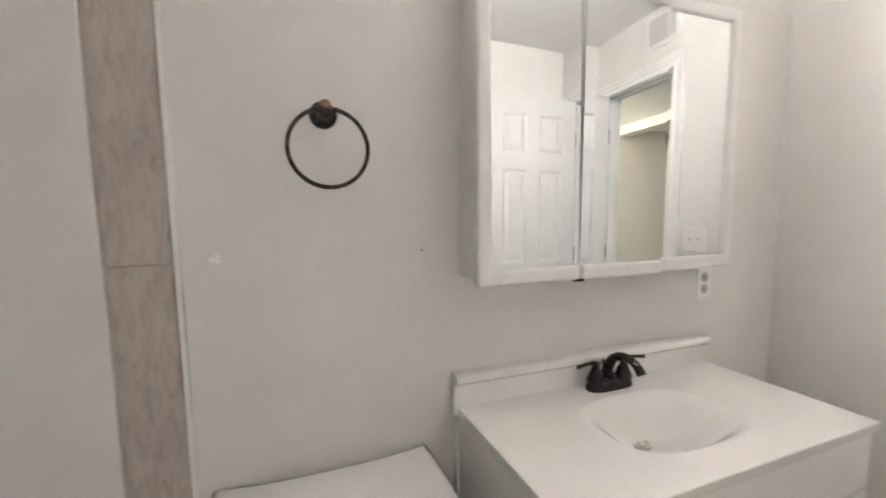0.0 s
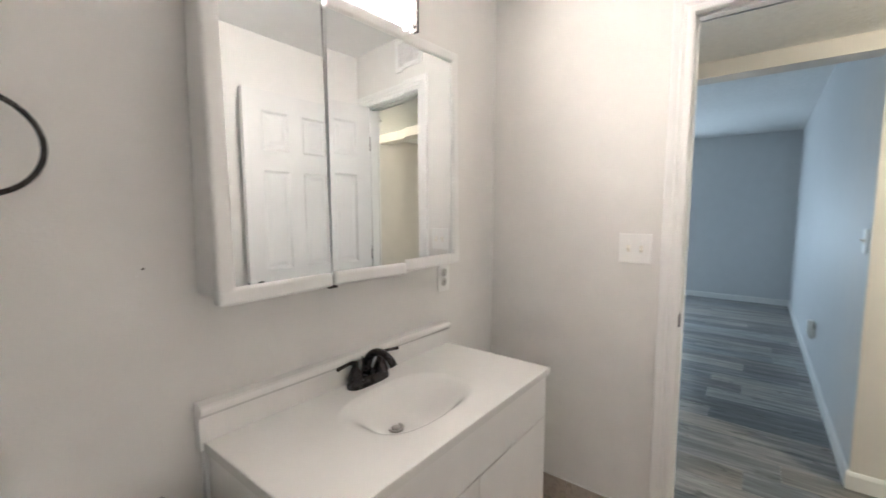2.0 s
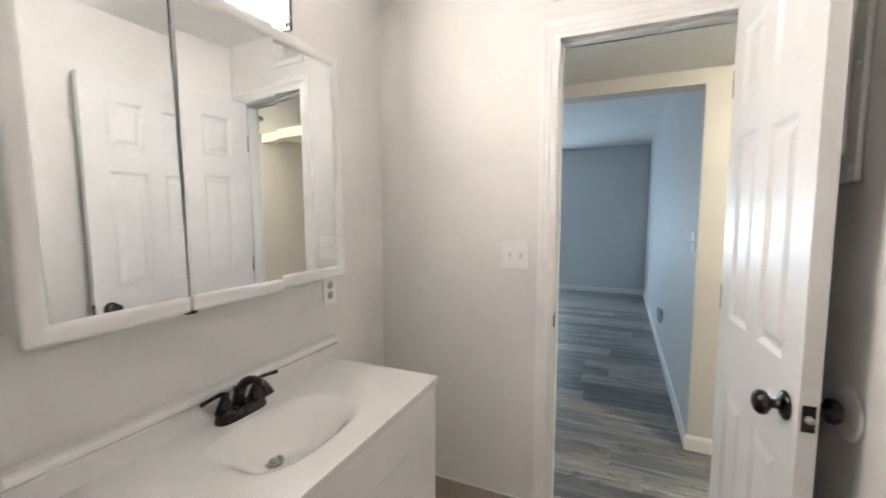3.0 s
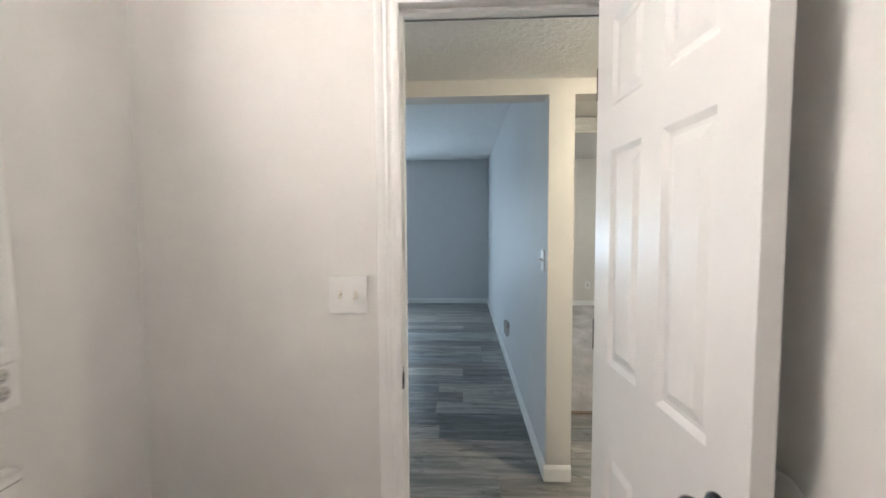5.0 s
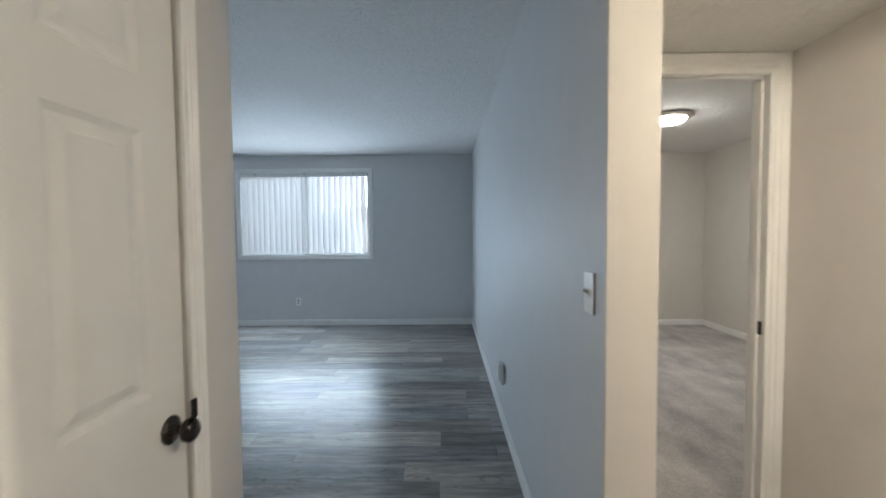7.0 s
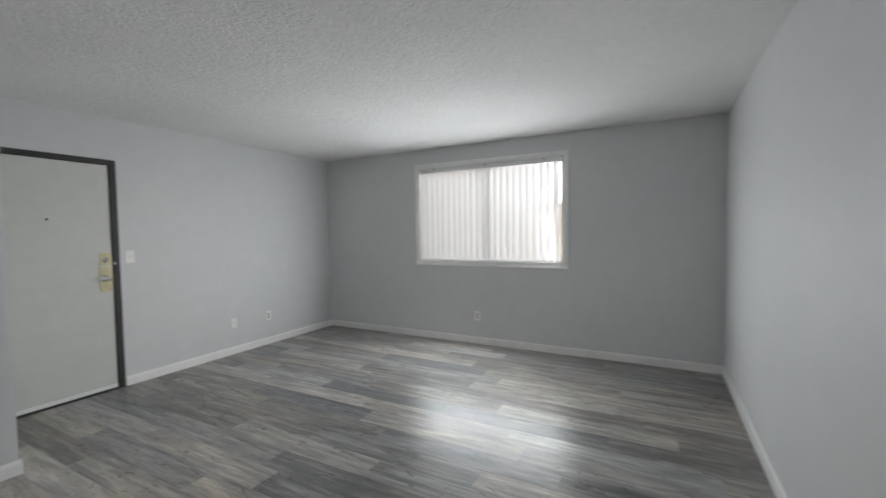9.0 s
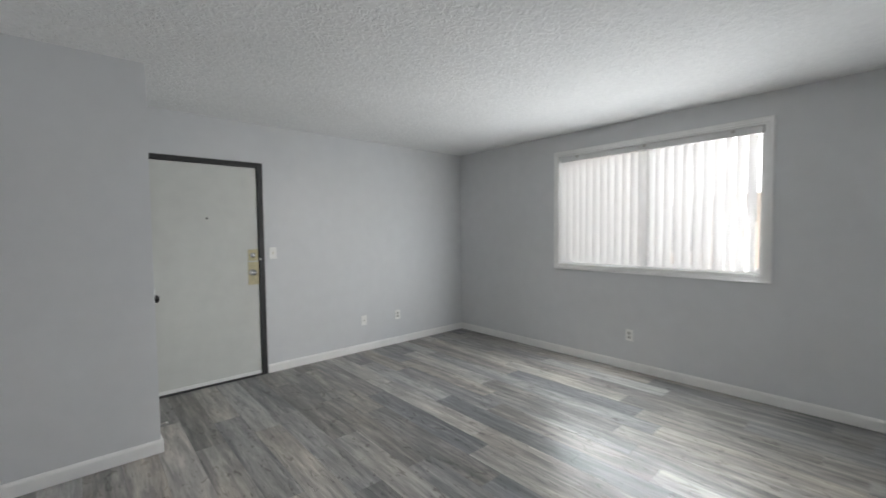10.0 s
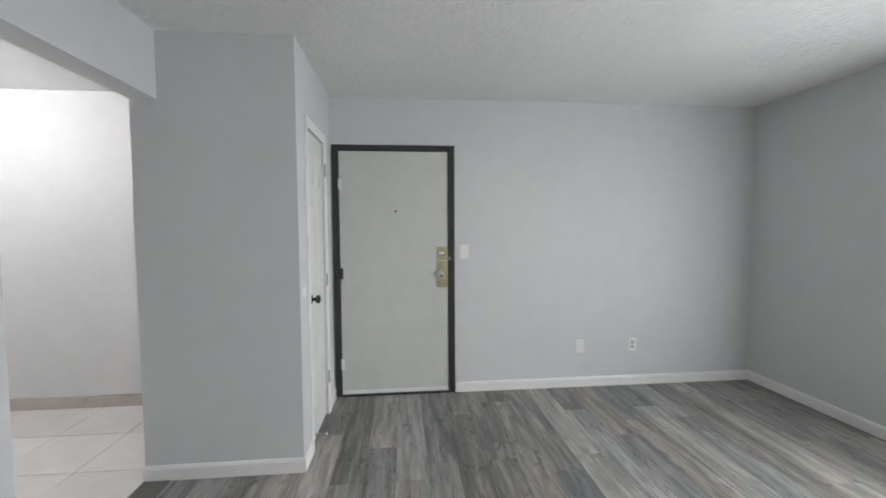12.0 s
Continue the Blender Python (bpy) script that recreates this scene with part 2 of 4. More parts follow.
M_SURROUND = mat("pale_surround_panel", (0.78, 0.77, 0.75), 0.35, var=0.02)

M_MIRROR = bpy.data.materials.new("mirror_glass")
M_MIRROR.use_nodes = True
b_ = M_MIRROR.node_tree.nodes["Principled BSDF"]
b_.inputs["Base Color"].default_value, b_.inputs["Metallic"].default_value, b_.inputs["Roughness"].default_value = (0.79, 0.81, 0.815, 1), 1, 0.006

M_GLASS = bpy.data.materials.new("window_glass")
M_GLASS.use_nodes = True
b_ = M_GLASS.node_tree.nodes["Principled BSDF"]
b_.inputs["Base Color"].default_value, b_.inputs["Roughness"].default_value = (1, 1, 1, 1), 0.0
b_.inputs["Transmission Weight"].default_value, b_.inputs["IOR"].default_value = 1.0, 1.02

M_SLAT = bpy.data.materials.new("translucent_vinyl_slat")
M_SLAT.use_nodes = True
nt_ = M_SLAT.node_tree
nt_.nodes.remove(nt_.nodes["Principled BSDF"])
d_, t_, x_ = nt_.nodes.new("ShaderNodeBsdfDiffuse"), nt_.nodes.new("ShaderNodeBsdfTranslucent"), nt_.nodes.new("ShaderNodeMixShader")
n_, r_ = nt_.nodes.new("ShaderNodeTexNoise"), nt_.nodes.new("ShaderNodeValToRGB")
n_.inputs["Scale"].default_value = 9
r_.color_ramp.elements[0].color, r_.color_ramp.elements[1].color = (0.84, 0.84, 0.83, 1), (0.90, 0.90, 0.89, 1)
nt_.links.new(n_.outputs["Fac"], r_.inputs[0])
nt_.links.new(r_.outputs[0], d_.inputs[0])
t_.inputs[0].default_value = (0.90, 0.885, 0.875, 1)
x_.inputs[0].default_value = 0.5
nt_.links.new(d_.outputs[0], x_.inputs[1])
nt_.links.new(t_.outputs[0], x_.inputs[2])
nt_.links.new(x_.outputs[0], nt_.nodes["Material Output"].inputs[0])


def carpet_material():
    m = mat("grey_carpet", (0.44, 0.42, 0.415), 0.95, var=0.16, scale=60, var2=0.24, scale2=2.6, bump=1.0, bump_scale=260, stretch=(1, 1.6, 1), spec=0.1)
    return m


M_CARPET = carpet_material()


# ---- building tools ----
def bx(bm, x0, y0, z0, x1, y1, z1, bevel=0.0, seg=2):
    vs = [bm.verts.new((x, y, z)) for x in (x0, x1) for y in (y0, y1) for z in (z0, z1)]
    fs = [bm.faces.new([vs[i] for i in q]) for q in ((0, 1, 3, 2), (4, 6, 7, 5), (0, 4, 5, 1), (2, 3, 7, 6), (0, 2, 6, 4), (1, 5, 7, 3))]
    if bevel:
        es = list({e for f in fs for e in f.edges})
        bmesh.ops.bevel(bm, geom=es, offset=bevel, segments=seg, affect="EDGES", profile=0.6)
    return bm


def box(x0, y0, z0, x1, y1, z1, bevel=0.0, seg=2):
    return bx(bmesh.new(), x0, y0, z0, x1, y1, z1, bevel, seg)


def lathe(profile, seg=24, m=None, bm=None):
    """A turned shape: (radius, height) pairs round z, then moved by m."""
    bm = bm or bmesh.new()
    m = m or Matrix()
    rings = []
    for r, h in profile:
        rings.append([bm.verts.new(m @ Vector((max(r, 1e-4) * math.cos(a), max(r, 1e-4) * math.sin(a), h))) for a in (2 * math.pi * k / seg for k in range(seg))])
    for a, b in zip(rings, rings[1:]):
        for k in range(seg):
            bm.faces.new((a[k], a[(k + 1) % seg], b[(k + 1) % seg], b[k]))
    bm.faces.new(rings[0][::-1])
    bm.faces.new(rings[-1])
    for f in bm.faces:
        f.smooth = True
    return bm


def tube(points, radii, seg=12, bm=None, closed=False):
    """A round bar along points; radii one number or one for each point."""
    bm = bm or bmesh.new()
    pts = [Vector(p) for p in points]
    rs = [radii] * len(pts) if isinstance(radii, (int, float)) else radii
    rings, up = [], None
    for k, p in enumerate(pts):
        nxt = pts[(k + 1) % len(pts)] if closed or k + 1 < len(pts) else p
        prv = pts[k - 1] if closed or k else p
        d = (nxt - prv).normalized()
        if up is None:
            up = d.orthogonal().normalized()
        up = (up - d * up.dot(d)).normalized()
        side = d.cross(up)
        rings.append([bm.verts.new(p + rs[k] * (up * math.cos(a) + side * math.sin(a))) for a in (2 * math.pi * j / seg for j in range(seg))])
    pairs = list(zip(rings, rings[1:])) + ([(rings[-1], rings[0])] if closed else [])
    for a, b in pairs:
        for j in range(seg):
            bm.faces.new((a[j], a[(j + 1) % seg], b[(j + 1) % seg], b[j]))
    if not closed:
        bm.faces.new(rings[0][::-1])
        bm.faces.new(rings[-1])
    for f in bm.faces:
        f.smooth = True
    return bm


def part(name, bm, material, parent=None, label="", smooth=False):
    """Links a bmesh as one mesh object, under parent where there is one."""
    bmesh.ops.recalc_face_normals(bm, faces=bm.faces[:])
    me = bpy.data.meshes.new(name)
    if smooth:
        for f in bm.faces:
            f.smooth = True
    bm.to_mesh(me)
    bm.free()
    me.materials.append(material)
    ob = new(name, me)
    if parent is not None:
        ob.parent = parent
    if label:
        ob["label"] = label
    return ob


def thing(name, m, label, category, group=""):
    ob = new(name)
    ob.empty_display_size = 0.05
    ob.matrix_world = m
    return tagged(ob, label, category, group)


def structure(name, bm, material, label, category="wall"):
    return tagged(part(name, bm, material), label, category, kind="structure")


def boxes(*dims, bevel=0.0):
    bm = bmesh.new()
    for d in dims:
        bx(bm, *d[:6], bevel)
    return bm


def holed(place, us, vs, holes, depth):
    """One connected wall: cells between the marks us and vs, less the cells named in holes; place(u, v, w), w through its depth."""
    bm = bmesh.new()
    cells = {(i, k) for i in range(len(us) - 1) for k in range(len(vs) - 1)} - set(holes)
    made = {}

    def vert(i, k, w):
        if (i, k, w) not in made:
            made[i, k, w] = bm.verts.new(place(us[i], vs[k], w * depth))
        return made[i, k, w]

    for i, k in cells:
        loop = ((i, k), (i + 1, k), (i + 1, k + 1), (i, k + 1))
        for w in (0, 1):
            bm.faces.new([vert(a, b, w) for a, b in loop])
        for (di, dk), (p, q) in (((0, -1), (0, 1)), ((1, 0), (1, 2)), ((0, 1), (2, 3)), ((-1, 0), (3, 0))):
            if (i + di, k + dk) not in cells:
                a, b = loop[p], loop[q]
                bm.faces.new((vert(*a, 0), vert(*b, 0), vert(*b, 1), vert(*a, 1)))
    return bm


def wall_x(x, y_marks, z_marks, holes, thick):
    return holed(lambda u, v, w: (x + w, u, v), y_marks, z_marks, holes, thick)


def wall_y(y, x_marks, z_marks, holes, thick):
    return holed(lambda u, v, w: (u, y + w, v), x_marks, z_marks, holes, thick)


def prism(plan, z0, z1):
    bm = bmesh.new()
    rings = [[bm.verts.new((x, y, z)) for x, y in plan] for z in (z0, z1)]
    for k in range(len(plan)):
        j = (k + 1) % len(plan)
        bm.faces.new((rings[0][k], rings[0][j], rings[1][j], rings[1][k]))
    bm.faces.new(rings[0])
    bm.faces.new(rings[1])
    return bm


CASING = [(0.0, 0.0), (0.0, 0.009), (0.004, 0.011), (0.014, 0.011), (0.018, 0.0075), (0.024, 0.0085), (0.030, 0.012), (0.036, 0.0105), (0.042, 0.0135), (0.050, 0.016), (0.056, 0.016), (0.058, 0.013), (0.058, 0.0)]


def casing(place, a0, a1, top, width=0.058, bottom=None):
    """Moulded casing round an opening from a0 to a1, up to top; place(a, h, v) puts it on its wall, v away from the wall. With a bottom it goes all round."""
    bm = bmesh.new()
    s = width / 0.058
    prof = [(u * s, v) for u, v in CASING]
    rows = []
    for u, v in prof:
        if bottom is None:
            st = ((a0 - u, 0.0), (a0 - u, top + u), (a1 + u, top + u), (a1 + u, 0.0))
        else:
            st = ((a0 - u, bottom - u), (a0 - u, top + u), (a1 + u, top + u), (a1 + u, bottom - u))
        rows.append([bm.verts.new(place(a, h, v)) for a, h in st])
    n = 3 if bottom is None else 4
    for p, q in zip(rows, rows[1:]):
        for k in range(n):
            bm.faces.new((p[k], p[(k + 1) % 4], q[(k + 1) % 4], q[k]))
    if bottom is None:
        for k in (0, 3):
            bm.faces.new([r[k] for r in rows])
    return bm


def baseboard(name, ax, ay, bx_, by_, side, height=0.085, thick=0.013, material=None):
    """A baseboard from (ax, ay) to (bx_, by_); side: unit vector away from the wall."""
    a, b, n = Vector((ax, ay, 0)), Vector((bx_, by_, 0)), Vector((*side, 0))
    prof = [(0.0, 0.0), (thick, 0.0), (thick, height - 0.018), (thick * 0.75, height - 0.008), (thick * 0.4, height), (0.0, height)]
    bm = bmesh.new()
    ends = [[bm.verts.new(p + n * (u + 0.001) + Vector((0, 0, h + 0.001))) for u, h in prof] for p in (a, b)]
    for k in range(len(prof)):
        j = (k + 1) % len(prof)
        bm.faces.new((ends[0][k], ends[0][j], ends[1][j], ends[1][k]))
    bm.faces.new(ends[0])
    bm.faces.new(ends[1][::-1])
    return structure(name, bm, material or M_TRIM, "white painted baseboard along the wall", "baseboard")


# ---- structure: walls, ceilings, floors ----
H = 2.457
structure("wall_bath_north", box(-0.62, 1.155, 0, 2.255, 1.275, H), M_BATH, "pale greige painted bathroom wall behind the vanity")
structure("wall_bath_south", box(-0.62, -0.47, 0, 2.255, -0.35, H), M_BATH, "pale greige painted bathroom wall behind the open door")
structure("wall_bath_west", box(-0.62, -0.35, 0, -0.5, 1.155, H), M_BATH, "pale greige painted wall at the tub's end")
structure("wall_bath_east", wall_x(2.255, (-0.47, -0.285, 0.375, 1.275), (0, 2.02, H), [(1, 0)], 0.05), M_BATH, "pale greige bathroom wall with the doorway")
structure("wall_hall_west", wall_x(2.305, (-1.48, -0.285, 0.375, 1.275), (0, 2.02, H), [(1, 0)], 0.05), M_HALL, "cream painted hallway wall round the bathroom doorway")
structure("wall_hall_north", wall_y(0.75, (2.355, 2.38, 3.13, 3.18), (0, 2.02, H), [(1, 0)], 0.12), M_HALL, "cream painted end wall of the hallway")
structure("wall_hall_south", box(2.355, -1.48, 0, 3.95, -1.36, H), M_HALL, "taupe painted hallway wall beside the bedroom door")
structure("wall_hall_east", wall_x(3.18, (-1.36, -0.40, -0.27, 0.752), (0, 2.02, H), [(0, 0), (1, 0), (1, 1), (2, 0)], 0.13), M_HALL, "cream painted wall and header above the living room opening")
structure("column", box(3.18, -0.40, 0, 3.2, -0.27, H), M_HALL, "cream painted wall end between living room and bedroom nook")
structure("wall_living_south", box(3.2, -0.335, 0, 8.17, -0.27, H), M_LIV, "grey painted living room wall")
structure("wall_nook_north", box(3.2, -0.40, 0, 7.98, -0.335, H), M_HALL, "cream painted wall of the bedroom nook and bedroom")
structure("wall_hall_jamb", prism([(3.18, 0.752), (3.46, 0.80), (3.46, 1.30), (3.18, 1.30)], 0, H), M_HALL, "cream painted wall beside the living room opening")
structure("wall_living_west", wall_x(3.46, (1.30, 2.728, 3.62), (0, 2.10, H), [(1, 0)], 0.14), M_LIV, "grey painted wall and beam beside the kitchen opening")
structure("wall_living_east", wall_x(8.03, (-0.335, 1.215, 3.07, 4.78), (0, 1.015, 2.215, H), [(1, 1)], 0.14), M_LIV, "grey painted living room wall with the window")
structure("wall_living_north", wall_y(4.66, (4.22, 4.328, 5.33, 8.03), (0, 2.08, H), [(1, 0)], 0.12), M_LIV, "grey painted living room wall with the entry door")
structure("wall_closet_south", box(3.46, 3.62, 0, 4.322, 3.72, H), M_LIV, "grey painted closet wall facing the room")
structure("wall_closet_east", wall_x(4.222, (3.72, 3.835, 4.345, 4.66), (0, 2.03, H), [(1, 0)], 0.10), M_LIV, "grey painted closet wall with a narrow door")
structure("wall_kitchen_east", box(3.46, 3.72, 0, 3.56, 4.66, H), M_KIT, "off-white painted kitchen wall")
structure("wall_kitchen_north", box(0.9, 4.66, 0, 4.22, 4.78, H), M_KIT, "off-white painted kitchen wall above a tile base")
structure("wall_kitchen_west", box(0.9, 1.275, 0, 1.0, 4.66, H), M_KIT, "off-white painted kitchen wall")
structure("wall_kitchen_south", box(1.0, 1.275, 0, 3.46, 1.395, H), M_KIT, "off-white painted kitchen wall")
structure("wall_bedroom_west", wall_x(3.95, (-3.62, -1.29, -0.55, -0.40), (0, 2.03, H), [(1, 0)], 0.10), M_HALL, "cream painted wall with the bedroom doorway")
structure("wall_bedroom_east", box(7.86, -3.62, 0, 7.98, -0.40, H), M_HALL, "greige painted bedroom wall")
structure("wall_bedroom_south", box(4.05, -3.62, 0, 7.86, -3.5, H), M_HALL, "greige painted bedroom wall")

structure("ceiling_bath", box(-0.62, -0.47, 2.34, 2.3, 1.275, 2.40), M_FLATCEIL, "smooth white bathroom ceiling", "ceiling")
structure("ceiling_hall", box(2.355, -1.36, 2.10, 3.18, 0.78, 2.16), M_HALLCEIL, "low cream knockdown plaster hallway ceiling", "ceiling")
structure("ceiling_nook", box(3.31, -1.36, 2.10, 3.95, -0.40, 2.16), M_HALLCEIL, "low cream knockdown plaster ceiling before the bedroom", "ceiling")
structure("ceiling_living", box(3.31, -0.335, H, 8.17, 4.78, H + 0.06), M_CEIL, "white knockdown plaster living room ceiling", "ceiling")
structure("ceiling_kitchen", box(0.9, 1.275, H, 3.31, 4.78, H + 0.06), M_FLATCEIL, "smooth white kitchen ceiling", "ceiling")
structure("ceiling_bedroom", box(3.95, -3.62, 2.42, 7.98, -0.40, 2.48), M_CEIL, "white knockdown plaster bedroom ceiling", "ceiling")

structure("floor_slab", boxes((-0.62, -3.7, -0.2, 8.17, 4.78, -0.012)), M_SUB, "dark subfloor below the boards", "floor")
structure("floor_bath", box(-0.5, -0.35, -0.012, 2.3, 1.155, -0.004), M_GROUT, "grouted bathroom tile floor", "floor")
floor_kitchen = structure("floor_kitchen", box(1.0, 1.395, -0.012, 3.46, 4.66, -0.005), M_GROUT, "pale grouted kitchen tile floor", "floor")
floor_living = structure("floor_living", box(2.3, -1.36, -0.012, 8.03, 4.66, -0.008), M_SUB, "grey wood-look vinyl plank floor", "floor")
carpet = structure("floor_bedroom", box(3.972, -3.5, -0.012, 7.86, -0.40, 0.008), M_CARPET, "grey-beige cut pile bedroom carpet", "floor")

bb = baseboard
bb("baseboard", 3.322, -0.27, 8.03, -0.27, (0, 1))
bb("baseboard", 8.03, -0.27, 8.03, 4.66, (-1, 0))
bb("baseboard", 5.335, 4.66, 8.03, 4.66, (0, -1))
bb("baseboard", 3.46, 3.62, 4.335, 3.62, (0, -1))
bb("baseboard", 4.322, 3.607, 4.322, 3.775, (1, 0))
bb("baseboard", 4.322, 4.402, 4.322, 4.645, (1, 0))
bb("baseboard", 3.60, 1.30, 3.60, 2.728, (1, 0))
bb("baseboard", 3.18, -0.40, 3.18, -0.257, (-1, 0))
bb("baseboard", 3.18, -0.27, 3.322, -0.27, (0, 1))
bb("baseboard", 2.355, -1.36, 3.93, -1.36, (0, 1))
bb("baseboard", 7.86, -3.5, 7.86, -0.40, (-1, 0))
bb("baseboard", 4.05, -3.5, 7.86, -3.5, (0, 1))


# ---- doors and openings ----
def panelled(w, h, t, rows, stile, mid, cols=2):
    """A moulded panel door leaf, hinge edge at x = 0, faces at y = 0 and y = t. rows: (bottom, top) of each row of panels."""
    bm = bmesh.new()
    pw = (w - 2 * stile - (cols - 1) * mid) / cols
    xs, zs = [0.0], [0.0]
    for c in range(cols):
        xs += [stile + c * (pw + mid), stile + c * (pw + mid) + pw]
    xs.append(w)
    for a, b in rows:
        zs += [a, b]
    zs.append(h)
    for y, s in ((0.0, 1), (t, -1)):
        for i in range(len(xs) - 1):
            for k in range(len(zs) - 1):
                x0, x1, z0, z1 = xs[i], xs[i + 1], zs[k], zs[k + 1]
                if i % 2 and k % 2:
                    rings = []
                    for inset, deep in ((0, 0), (0.006, 0.004), (0.013, 0.0085), (0.022, 0.0085), (0.042, 0.0025)):
                        rings.append([bm.verts.new((x, y + s * deep, z)) for x, z in ((x0 + inset, z0 + inset), (x1 - inset, z0 + inset), (x1 - inset, z1 - inset), (x0 + inset, z1 - inset))])
                    for p, q in zip(rings, rings[1:]):
                        for j in range(4):
                            bm.faces.new((p[j], p[(j + 1) % 4], q[(j + 1) % 4], q[j]))
                    bm.faces.new(rings[-1])
                else:
                    bm.faces.new([bm.verts.new((x, y, z)) for x, z in ((x0, z0), (x1, z0), (x1, z1), (x0, z1))])
    for quad in (((0, 0, 0), (0, t, 0), (0, t, h), (0, 0, h)), ((w, 0, 0), (w, t, 0), (w, t, h), (w, 0, h)), ((0, 0, 0), (w, 0, 0), (w, t, 0), (0, t, 0)), ((0, 0, h), (w, 0, h), (w, t, h), (0, t, h))):
        bm.faces.new([bm.verts.new(p) for p in quad])
    bmesh.ops.remove_doubles(bm, verts=bm.verts[:], dist=0.0001)
    return bm


KNOB = [(0.032, 0.0), (0.032, 0.004), (0.027, 0.008), (0.014, 0.011), (0.0105, 0.018), (0.0105, 0.026), (0.016, 0.031), (0.0255, 0.037), (0.0275, 0.044), (0.0265, 0.051), (0.020, 0.058), (0.009, 0.0615), (0.0, 0.062)]


def knob(parent, x, y, z, facing, material=None):
    """A round knob on its rose; facing: +1 or -1 along y."""
    return part("door_knob", lathe(KNOB, 28, pose(x, y, z, -90 * facing, 0, 0)), material or M_BRONZE, parent, "dark bronze round door knob")


def hinge(parent, x, y, z, material=None):
    bm = lathe([(0.0065, -0.045), (0.0065, 0.045)], 10, pose(x, y, z))
    bx(bm, x - 0.002, y - 0.002, z - 0.044, x + 0.026, y + 0.002, z + 0.044)
    return part("hinge", bm, material or M_STEEL, parent, "metal butt hinge")


ROWS6 = [(0.20, 0.76), (0.99, 1.55), (1.66, 1.88)]
# bathroom door, standing open into the room at a right angle, its leaf along x
bath_door = thing("door_1", pose(2.250, -0.245, 0.008, 0, 0, 2.6), "white six-panel bathroom door standing open against the wall", "door")
bath_door["kind"] = "structure"
flip = Matrix.Scale(-1, 4, (1, 0, 0))
bm = panelled(0.606, 1.985, 0.035, ROWS6, 0.098, 0.085)
bmesh.ops.transform(bm, matrix=flip, verts=bm.verts[:])
bath_leaf = part("door_leaf", bm, M_DOOR, bath_door)
knob(bath_door, -0.546, 0.035, 0.90, 1)
knob(bath_door, -0.546, 0.0, 0.90, -1)
part("latch_plate", box(-0.6085, 0.006, 0.872, -0.6055, 0.029, 0.928), M_BRONZE, bath_door, "dark bronze latch plate")
part("latch_bolt", lathe([(0.008, 0), (0.008, 0.009), (0.003, 0.012)], 12, pose(-0.608, 0.0175, 0.90, 0, -90, 0)), M_STEEL, bath_door, "steel latch bolt")
for z in (0.22, 1.04, 1.75):
    part("hinge", bx(lathe([(0.0065, -0.045), (0.0065, 0.045)], 10, pose(0.002, -0.005, z)), 0.0003, 0.003, z - 0.044, 0.0042, 0.0365, z + 0.044), M_BRONZE, bath_door, "dark bronze butt hinge")


def frame_lining(name, place, a0, a1, top, depth, label, stop=True):
    """Jamb lining of an opening: two legs and a head, 18 mm thick, with a stop bead; place(a, h, v)."""
    bm = bmesh.new()

    def slab(a, b, h0, h1, v0, v1):
        p, q = place(a, h0, v0), place(b, h1, v1)
        bx(bm, *[min(i, j) for i, j in zip(p, q)], *[max(i, j) for i, j in zip(p, q)])

    for v0, v1, k in ((0.0, depth, 0.0), (0.038, 0.075, 0.011)):
        if k and not stop:
            continue
        slab(a0 - 0.02 if not k else a0, a0 + k, 0.0, top + (0.02 if not k else 0), v0, v1)
        slab(a1 - k, a1 + 0.02 if not k else a1, 0.0, top + (0.02 if not k else 0), v0, v1)
        slab(a0, a1, top - k, top + (0.02 if not k else 0), v0, v1)
    return structure(name, bm, M_TRIM, label, "door frame")


# bathroom door frame with casings on both sides
frame_lining("door_frame_1", lambda a, h, v: (2.253 + v, a, h), -0.265, 0.355, 2.0, 0.104, "white painted bathroom door frame")
structure("trim_bath_door", casing(lambda a, h, v: (2.254 - v, a, h), -0.259, 0.350, 1.995, 0.07), M_TRIM, "white moulded casing round the bathroom doorway", "trim")
structure("trim_bath_door_hall", casing(lambda a, h, v: (2.356 + v, a, h), -0.259, 0.350, 1.995, 0.07), M_TRIM, "cream white moulded casing on the hall side", "trim")
strike = tagged(part("strike_plate", boxes((2.2545, 0.3525, 0.872, 2.288, 0.3545, 0.932), (2.236, 0.3462, 0.882, 2.258, 0.3496, 0.926))  , M_BRONZE), "dark bronze strike plate on the bathroom door jamb", "strike plate")

# bedroom doorway
frame_lining("door_frame_2", lambda a, h, v: (3.948 + v, a, h), -1.275, -0.565, 2.015, 0.104, "white painted bedroom door frame")
structure("trim_bedroom_door", casing(lambda a, h, v: (3.949 - v, a, h), -1.270, -0.570, 2.01, 0.086), M_TRIM, "cream white moulded casing round the bedroom doorway", "trim")
tagged(part("strike_plate", box(3.965, -1.2745, 0.872, 3.992, -1.2725, 0.932, 0.0006), M_BRONZE), "dark bronze strike plate on the bedroom door jamb", "strike plate")
tagged(part("threshold_strip", box(3.945, -1.275, 0.0, 3.985, -0.565, 0.011, 0.003), mat("brown_metal_strip", (0.16, 0.11, 0.075), 0.4, 0.5)), "brown carpet edge strip in the bedroom doorway", "threshold")

